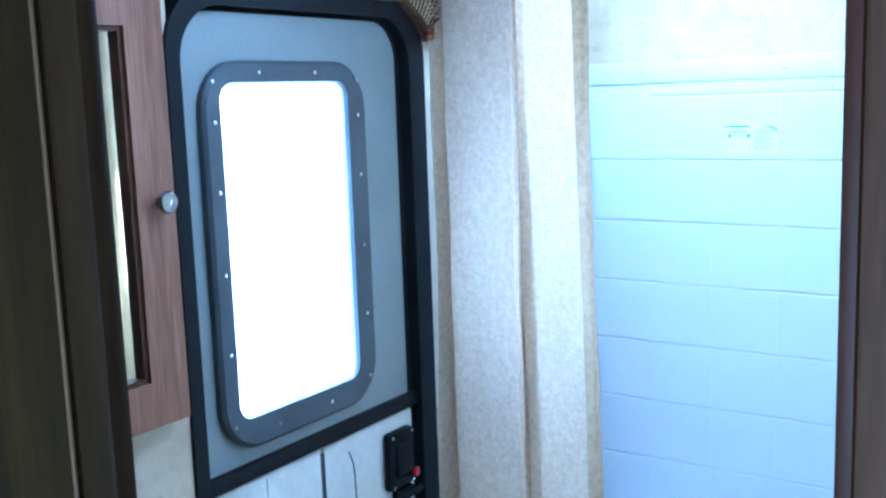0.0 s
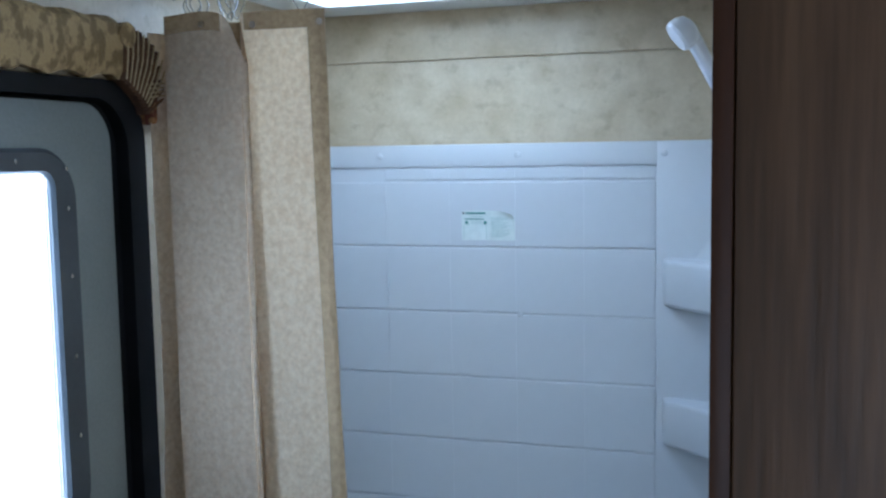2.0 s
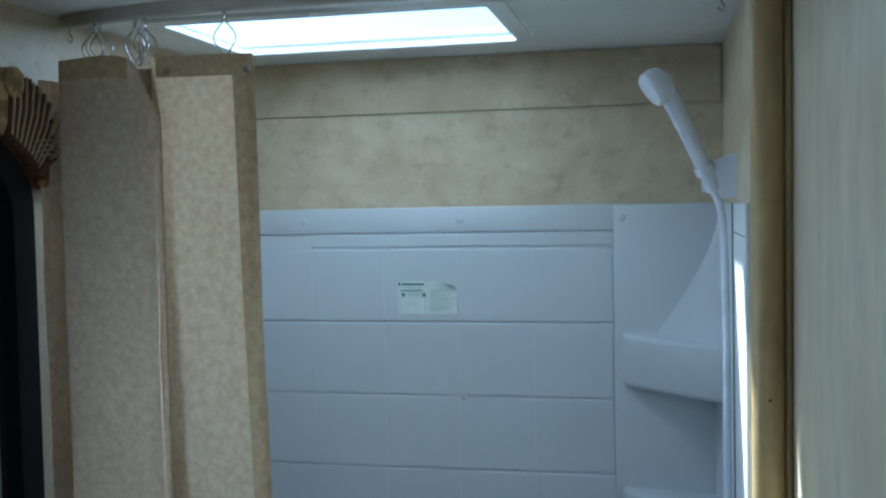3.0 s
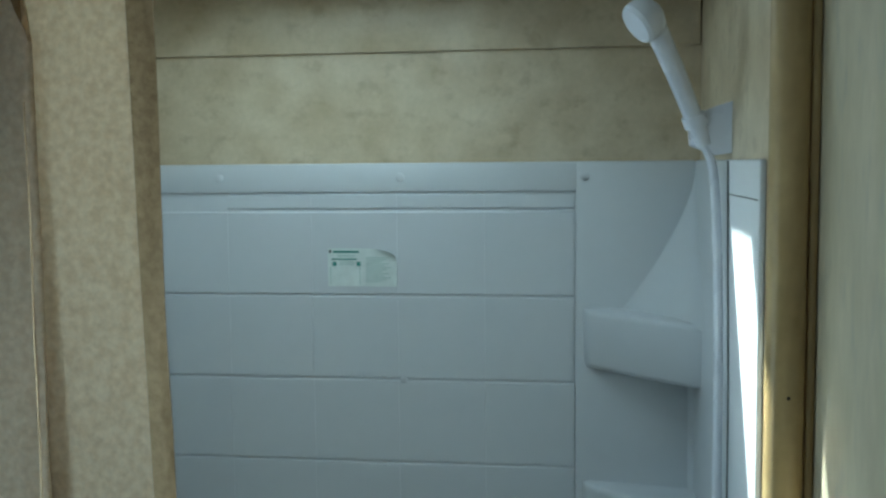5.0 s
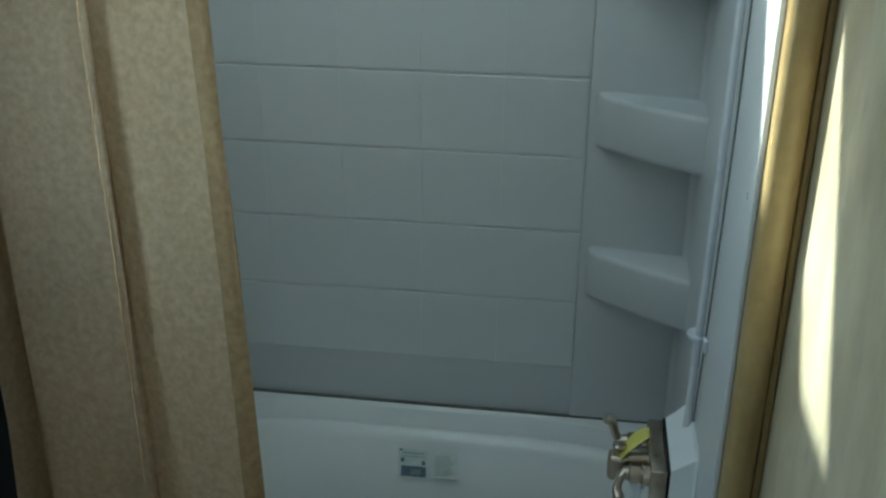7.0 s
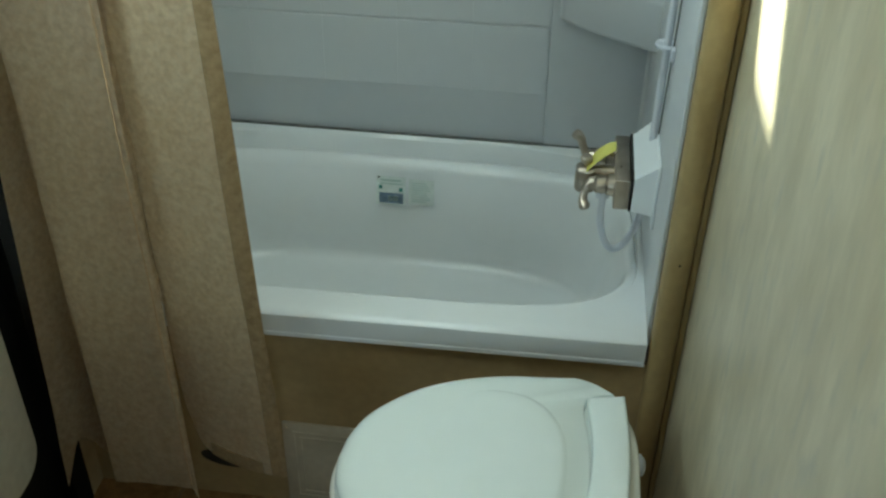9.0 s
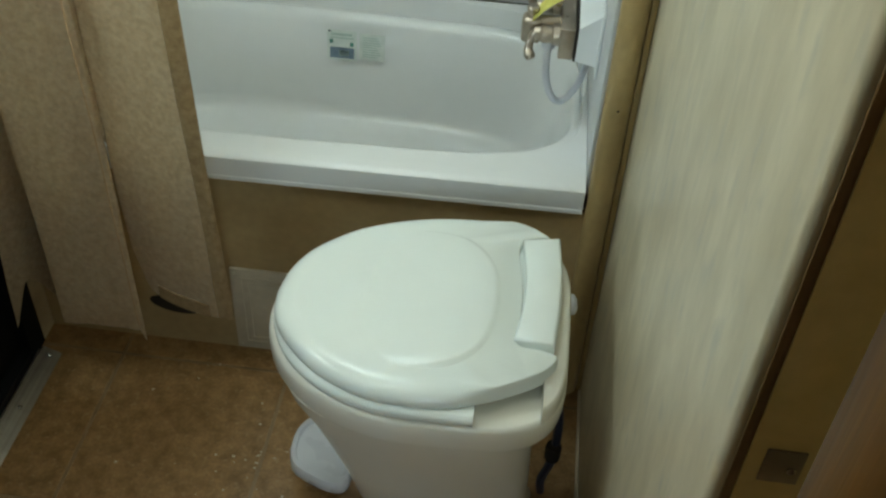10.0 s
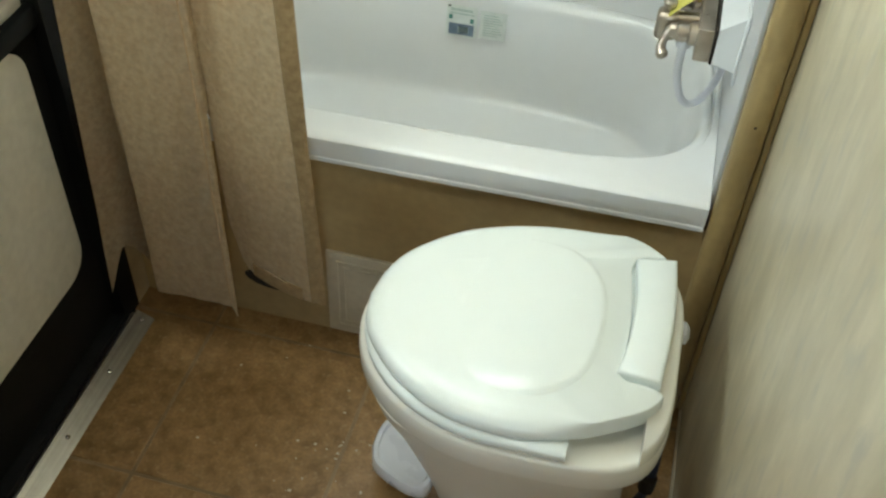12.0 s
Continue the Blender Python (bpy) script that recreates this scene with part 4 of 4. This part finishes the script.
for x, y in ((0.022, 0.026), (0.925, 0.066)):
    part("end_stop", tube(smooth_line([(x, y, 1.893), (x, y, 1.885), (x + 0.004, y, 1.879), (x, y, 1.873), (x - 0.004, y, 1.878)], 4), 0.0012, 6), steel, track, "small steel end hook")


def ring_hook(x, y, top, bottom, turn, lean=0.0):
    """A pear-shaped wire curtain hook."""
    t = thing("curtain_hook", (x, y, bottom), "pear-shaped steel wire curtain hook on the track", "curtain hook", "hooks on the curtain track")
    h = top - bottom
    pts = [(-0.001, h), (-0.004, h * 0.85), (-0.013, h * 0.62), (-0.0145, h * 0.42), (-0.008, h * 0.2), (-0.003, 0), (0.0, -0.004), (0.003, 0), (0.008, h * 0.2), (0.0145, h * 0.42), (0.013, h * 0.62), (0.004, h * 0.85), (0.001, h)]
    c, s = math.cos(radians(turn)), math.sin(radians(turn))
    part("wire", tube(smooth_line([(x + a * c + lean * b, y + a * s, bottom + b) for a, b in pts], 5), 0.0011, 6), steel, t)
    part("swivel", turned([(0, 0.0025), (0.003, 0.003), (0.009, 0.003), (0.011, 0.0018)], (x + lean * h, y, top - 0.001), (0, 0, 1), 8), steel, t)


for x, y, turn, lean in ((0.072, -0.003, 10, 0.1), (0.082, -0.006, 70, -0.1), (0.092, -0.005, 20, -0.1), (0.142, -0.014, 60, 0.1), (0.155, -0.016, 100, 0.15), (0.150, -0.012, 15, -0.1), (0.165, -0.018, 30, -0.1), (0.285, -0.031, 8, 0.0)):
    ring_hook(x, y, 1.884, 1.833, turn, lean)

curtain = thing("shower_curtain", (0.2, -0.06, 0.12), "beige translucent shower curtain gathered in soft folds", "curtain")
# control columns: place at the top and at the foot, height of the top edge and of the foot
COLUMNS = [
    ((0.018, -0.050), (0.018, -0.132), 1.812, 0.125), ((0.026, -0.036), (0.045, -0.100), 1.812, 0.215), ((0.040, -0.020), (0.070, -0.040), 1.812, 0.095),
    ((0.050, -0.042), (0.100, -0.116), 1.834, 0.140), ((0.056, -0.046), (0.112, -0.122), 1.836, 0.146), ((0.148, -0.046), (0.190, -0.122), 1.836, 0.150),
    ((0.186, -0.050), (0.236, -0.121), 1.775, 0.146), ((0.196, -0.046), (0.241, -0.113), 1.757, 0.150), ((0.180, -0.032), (0.212, -0.066), 1.820, 0.500),
    ((0.176, -0.028), (0.222, -0.050), 1.836, 0.400), ((0.186, -0.032), (0.228, -0.060), 1.836, 0.262), ((0.226, -0.036), (0.262, -0.080), 1.836, 0.190),
    ((0.296, -0.034), (0.374, -0.102), 1.836, 0.180), ((0.322, -0.030), (0.396, -0.098), 1.836, 0.178)]
TOP, BOTTOM = [c[0] for c in COLUMNS], [c[1] for c in COLUMNS]
HEAD, FOOT = [c[2] for c in COLUMNS], [c[3] for c in COLUMNS]


def lines_at(values, steps):
    return [v for v in smooth_line([(*v, 0) if isinstance(v, tuple) else (v, 0, 0) for v in values], steps)]


STEPS = 6
tops, feet, heads, depth = lines_at(TOP, STEPS), lines_at(BOTTOM, STEPS), lines_at(HEAD, STEPS), lines_at(FOOT, STEPS)
ROWS = 70


def curtain_point(i, v):
    """Column i of the curtain, v from 0 at the top to 1 at the foot."""
    a, b = tops[i], feet[i]
    z_top = heads[i].x
    z = z_top + (depth[i].x - z_top) * v
    w = (min(1.0, (z_top - z) / (z_top - 0.13)) if depth[i].x < 0.3 else v) ** 1.15
    x, y = a.x + (b.x - a.x) * w, a.y + (b.y - a.y) * w
    ripple = 0.0035 * noise.noise(Vector((i * 0.11, z * 2.2, 3.0))) + 0.0016 * noise.noise(Vector((i * 0.35, z * 7, 7.0)))
    bulge = 0.019 * math.sin(math.pi * v) * max(0.0, 1 - i / (2 * STEPS))
    return Vector((x + bulge + 0.4 * ripple, y + ripple * 1.6, z))


def cloth(i0, i1, v0, v1, thick, off, rows):
    front, back = [], []
    for r in range(rows + 1):
        v = v0 + (v1 - v0) * r / rows
        f, b = [], []
        for i in range(i0, i1 + 1):
            p = curtain_point(i, v)
            q = curtain_point(min(i + 1, len(tops) - 1), v) - curtain_point(max(i - 1, 0), v)
            nrm = Vector((q.y, -q.x, 0)).normalized()
            f.append(p + nrm * (off + thick))
            b.append(p + nrm * (off - thick))
        front.append(f), back.append(b)
    return loft([f + b[::-1] for f, b in zip(front, back)])


last = len(tops) - 1
part("panel", cloth(0, last, 0, 1, 0.0006, 0, ROWS), curtain_mat, curtain, smooth=70)
# extra sheet that keeps backlight off the upper left of the curtain
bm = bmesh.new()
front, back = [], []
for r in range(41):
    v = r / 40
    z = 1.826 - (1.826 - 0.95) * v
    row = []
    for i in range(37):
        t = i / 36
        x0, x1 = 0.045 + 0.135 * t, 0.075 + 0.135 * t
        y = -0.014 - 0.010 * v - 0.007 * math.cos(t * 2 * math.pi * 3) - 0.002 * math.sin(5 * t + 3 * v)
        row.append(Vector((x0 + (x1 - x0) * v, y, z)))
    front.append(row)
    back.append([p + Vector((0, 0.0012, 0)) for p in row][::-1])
part("backlight_blocker", loft([a + b for a, b in zip(front, back)]), dimmed_cloth, curtain, "added dark folds behind the front cloth, dimming the light through it", smooth=70)
for column, v0, v1 in ((6 * STEPS, 0.05, 0.995), (9 * STEPS + 3, 0.1, 0.97), (2 * STEPS + 3, 0.03, 0.98)):
    line = []
    for r in range(41):
        p, q = curtain_point(column, v0 + (v1 - v0) * r / 40), curtain_point(column + 1, v0 + (v1 - v0) * r / 40)
        way = (q - p).normalized()
        line.append(p + Vector((way.y, -way.x, 0)) * 0.001)
    part("edge_seam", tube(line, 0.0013, 6), seam_tan, curtain, "thin stitched edge seam", smooth=60)
# hems in the darkened colour, as they look against the light
part("top_hem", cloth(3 * STEPS, 5 * STEPS, 0.0, 0.017, 0.0012, 0.0002, 2), dimmed_cloth, curtain, "doubled top hem", smooth=70)
part("top_hem", cloth(10 * STEPS, last, 0.0, 0.017, 0.0012, 0.0002, 2), dimmed_cloth, curtain, "doubled top hem", smooth=70)
part("side_hem", cloth(12 * STEPS, last, 0.017, 1.0, 0.0014, 0.0002, ROWS), dimmed_cloth, curtain, "doubled side hem", smooth=70)
part("bottom_hem", cloth(11 * STEPS, 12 * STEPS - 1, 0.985, 1.001, 0.0011, 0.0002, 2), dimmed_cloth, curtain, "doubled bottom hem", smooth=70)
for i in (5 * STEPS - 2, 10 * STEPS + 3, 12 * STEPS + 4):
    p = curtain_point(i, 0.012)
    part("grommet", turned([(0, 0.0055), (0.001, 0.0055), (0.0015, 0.003)], p + Vector((0, -0.003, 0)), (0, -1, 0), 12), nickel, curtain, "small metal grommet")

# ---- toilet ----
toilet = thing("toilet", (0.76, -0.3, 0), "white low trailer toilet with its lid closed", "toilet")
TC = Vector((0.735, -0.286))


def egg(scale_x, scale_y, z, n=64, nose=0.200, back=0.195, half=0.172, dx=0.0, dy=0.0, square=4.2):
    """Toilet outline: round nose to the door side, squarer back to the partition."""
    out = []
    for k in range(n):
        t = 2 * math.pi * k / n
        c, s = math.cos(t), math.sin(t)
        p = 2.0 if c < 0 else square
        rx = nose if c < 0 else back
        x = math.copysign(abs(c) ** (2 / p), c) * rx
        y = math.copysign(abs(s) ** (2 / p), s) * half
        out.append((TC.x + dx + x * scale_x, TC.y + dy + y * scale_y, z))
    return out


LID_LINE = [(0.535, -0.285), (0.543, -0.238), (0.567, -0.192), (0.619, -0.143), (0.68, -0.113), (0.744, -0.096), (0.81, -0.091), (0.861, -0.100), (0.893, -0.118), (0.900, -0.127),
            (0.884, -0.129), (0.864, -0.138), (0.858, -0.160), (0.864, -0.205), (0.868, -0.250), (0.868, -0.295), (0.864, -0.330), (0.872, -0.343), (0.895, -0.345), (0.917, -0.352),
            (0.917, -0.364), (0.899, -0.386), (0.855, -0.414), (0.814, -0.434), (0.773, -0.445), (0.731, -0.448), (0.673, -0.440), (0.609, -0.408), (0.562, -0.362), (0.541, -0.325)]
lid_line = [p.to_2d() for p in smooth_line([(q[0] + 0.001, q[1] - 0.006, 0) for q in LID_LINE + LID_LINE[:1]], 5)][:-1]


def inset_line(line, d):
    """The closed outline moved inwards by d, by less round the notch of the hinge."""
    out = []
    for i, p in enumerate(line):
        way = (line[(i + 1) % len(line)] - line[i - 1]).normalized()
        near = min(1.0, max(0.0, (0.845 - p.x) / 0.05))
        e = d * (0.09 + 0.91 * near)
        out.append(Vector((p.x + way.y * e, p.y - way.x * e)))
    return out


def lid_ring(d, z):
    return [(p.x, p.y, z) for p in inset_line(lid_line, d)]


bm = loft([lid_ring(d, z) for d, z in ((0.004, 0.4405), (0.0005, 0.443), (0, 0.449), (0.001, 0.453), (0.0035, 0.4575), (0.0075, 0.4610), (0.013, 0.4638), (0.020, 0.4655), (0.028, 0.4663))])
loft([super_ring(0.713, -0.277, 0.126 * f, 0.138 * f, 2.5, z) for f, z in ((1.0, 0.4655), (0.985, 0.4670), (0.95, 0.4698), (0.92, 0.4708), (0.8, 0.4722), (0.5, 0.4738), (0.2, 0.4745), (0.03, 0.4746))], bm)
for v in bm.verts:
    if v.co.z > 0.4668:
        v.co.z -= 0.012 * max(0.0, (0.78 - v.co.x) / 0.19)
part("lid", bm, porcelain, toilet, "smooth white closed lid", smooth=60)


def cut_back(ring, x_most):
    return [(min(x, x_most), y, z) for x, y, z in ring]


part("seat", loft([cut_back(egg(a, b, z), 0.822) for a, b, z in ((0.985, 0.99, 0.4225), (1.004, 1.004, 0.4255), (1.008, 1.008, 0.431), (1.003, 1.003, 0.437), (0.97, 0.97, 0.4400))]), porcelain, toilet, "white seat under the lid", smooth=60)
rim = [egg(0.80, 0.80, 0.375, dx=0.01), egg(1.02, 1.0, 0.374), egg(1.045, 1.02, 0.384), egg(1.05, 1.025, 0.402), egg(1.045, 1.022, 0.415), egg(1.03, 1.01, 0.4205), egg(1.0, 0.99, 0.4222)]
part("rim", loft(rim), porcelain_body, toilet, "off-white bowl rim", smooth=60)


def base_ring(z, x0, x1, y0, y1, p=3.2, n=64):
    return super_ring((x0 + x1) / 2, (y0 + y1) / 2, (x1 - x0) / 2, (y1 - y0) / 2, p, z, n)


body = [base_ring(0.0, 0.662, 0.922, -0.338, -0.246, 4.2), base_ring(0.046, 0.652, 0.922, -0.340, -0.246, 4.0), base_ring(0.056, 0.646, 0.914, -0.348, -0.246, 3.4), base_ring(0.13, 0.628, 0.912, -0.364, -0.236, 3.1),
        base_ring(0.22, 0.605, 0.908, -0.392, -0.21, 3.2), base_ring(0.30, 0.582, 0.908, -0.42, -0.185, 3), base_ring(0.35, 0.556, 0.908, -0.440, -0.150, 2.7), base_ring(0.380, 0.545, 0.905, -0.450, -0.132, 2.5)]
part("bowl", loft(body), porcelain_body, toilet, "off-white tapered bowl and foot", smooth=60)
bm = bmesh.new()
rings = []
for z, f in ((0.438, 0.0), (0.466, 0.0), (0.471, 0.0015), (0.473, 0.005)):
    inner_side = [(0.8615 + f + 0.0095 * math.sin(math.pi * k / 10), -0.146 - f - (0.198 - 2 * f) * k / 10, z) for k in range(11)]
    outer_side = [(0.915 - f + 0.006 * math.sin(math.pi * k / 10), -0.349 + f + (0.214 - 2 * f) * k / 10, z) for k in range(11)]
    rings.append(inner_side + outer_side)
part("hinge_base", box(0.845, 0.908, -0.356, -0.138, 0.425, 0.4560, 0.002), porcelain, toilet)
part("hinge_cover", loft(rings), porcelain, toilet, "white hinge cover bar", smooth=50)
rings = []
for z, f in ((0.4205, 1.035), (0.436, 1.035), (0.444, 1.028), (0.448, 1.01)):
    rings.append([p for p in egg(f, f, z, n=128) if p[0] > TC.x + 0.168])
rings = [ring[len(ring) // 2:] + ring[:len(ring) // 2] for ring in rings]
least = min(len(ring) for ring in rings)
part("rear_deck", loft([ring[:least] for ring in rings]), porcelain_body, toilet, "off-white raised deck under the hinge", smooth=50)
part("bolt_cap", turned([(0, 0.0105), (0.010, 0.010), (0.0125, 0.008), (0.0135, 0.003)], (0.762, -0.3655, 0.088), (0, -1, -0.05), 20), porcelain_body, toilet, "round bolt cap")
part("bolt_well", turned([(0, 0.019), (0.0012, 0.018), (0.0016, 0.015)], (0.765, -0.3625, 0.088), (0, -1, -0.05), 24), porcelain_body, toilet)
pedal = [(0.528, -0.275), (0.530, -0.235), (0.545, -0.208), (0.568, -0.205), (0.60, -0.245), (0.632, -0.285), (0.632, -0.325), (0.612, -0.335), (0.575, -0.325), (0.540, -0.305)]
pc = Vector((0.583, -0.27))


def scaled(line, f, z, c):
    return [(c.x + (x - c.x) * f, c.y + (y - c.y) * f, z) for x, y in line]


fine_line = [tuple(p)[:2] for p in smooth_line([(*q, 0) for q in pedal + pedal[:1]], 4)][:-1]
part("pedal", loft([scaled(fine_line, 0.9, 0.055, pc), scaled(fine_line, 1.0, 0.062, pc), scaled(fine_line, 1.0, 0.078, pc), scaled(fine_line, 0.95, 0.084, pc), scaled(fine_line, 0.84, 0.084, pc), scaled(fine_line, 0.8, 0.08, pc), scaled(fine_line, 0.1, 0.08, pc)]), white_plastic, toilet, "white flush pedal", smooth=50)
part("vacuum_valve", turned([(0, 0.012), (0.014, 0.012), (0.018, 0.016), (0.026, 0.015), (0.03, 0.008)], (0.918, -0.205, 0.405), (1, 0.1, 0.1), 14), white_plastic, toilet, "small white valve cap")
supply = thing("water_supply_tube", (0.93, -0.27, 0.0), "dark tubing behind the toilet", "tubing")
part("tubing", tube(smooth_line([(0.925, -0.25, 0.3), (0.945, -0.27, 0.24), (0.945, -0.285, 0.16), (0.935, -0.27, 0.08), (0.94, -0.24, 0.006)], 6), 0.007, 8), cord_blue, supply)
part("fitting", turned([(0, 0.012), (0.03, 0.012), (0.034, 0.009)], (0.944, -0.287, 0.19), (0, 0, -1), 8), dark_void, supply, "black fitting")

crumbs = bmesh.new()
rnd = random.Random(12)
for k in range(54):
    if k < 34:
        x, y = rnd.gauss(0.50, 0.07), rnd.gauss(-0.30, 0.08)
    else:
        x, y = rnd.uniform(0.12, 0.98), rnd.uniform(-0.75, -0.03)
    if (x - 0.76) ** 2 / 0.0225 + (y + 0.29) ** 2 / 0.0064 < 1:
        continue
    r = rnd.uniform(0.0007, 0.0022)
    box(x - r, x + r * rnd.uniform(0.6, 1.8), y - r * 0.7, y + r * rnd.uniform(0.4, 1.4), 0.0002, 0.0002 + r * 0.5, bm=crumbs)
part("floor_crumbs", crumbs, panel_beige, label="pale plaster crumbs scattered on the brown vinyl floor", kind="stuff", smooth=0)

# ---- moulded tiles of the surround, as pieces ----
piece = bpy.data.meshes.new("tile")


def moulded_tile(half):
    """Low tile with its upper and lower front edges chamfered."""
    bm = box(-0.07296, 0.07296, -0.0027, 0.0030, -half, half)
    edges = [e for e in bm.edges if all(v.co.y < 0 for v in e.verts) and abs(e.verts[0].co.x - e.verts[1].co.x) > 0.1]
    bmesh.ops.bevel(bm, geom=edges, offset=0.0021, segments=2, affect="EDGES", profile=0.5)
    return bm


bm = moulded_tile(0.0695)
bm.to_mesh(piece)
bm.free()
piece.materials.append(surround_tile)
cols = [0.6838 - 0.1462 * k for k in range(5)]
for j in range(8):
    z = 1.476 - 0.1424 * j
    if z - 0.07 < 0.44:
        break
    for x in cols:
        if x < 0.07:
            continue
        ob = new("tile", piece)
        ob.parent = surr
        ob.location = Vector((x, 0.6035, z)) - ORIGIN[surr]
short = bpy.data.meshes.new("tile")
bm = moulded_tile(0.0125)
bm.to_mesh(short)
bm.free()
short.materials.append(surround_tile)
for x in cols[:-1]:
    ob = new("tile", short)
    ob.parent = surr
    ob.location = Vector((x, 0.6035, 1.5625)) - ORIGIN[surr]

# ---- floor tiles, as pieces ----
floor_piece = bpy.data.meshes.new("tile")
TX, TY = 0.3115, 0.3285
bm = box(-TX / 2 + 0.003, TX / 2 - 0.003, -TY / 2 + 0.003, TY / 2 - 0.003, -0.004, 0.0, 0.001, seg=1)
bm.to_mesh(floor_piece)
bm.free()
floor_piece.materials.append(vinyl_tile)
for i in range(-1, 8):
    for j in range(-1, 10):
        x, y = 0.1555 + TX * (i + 0.5), -0.05 - TY * (j + 0.5)
        if x - TX / 2 < -0.2 or x > 2.4:
            continue
        ob = new("tile", floor_piece)
        ob.parent = floor
        ob.location = (x, y, 0.0)
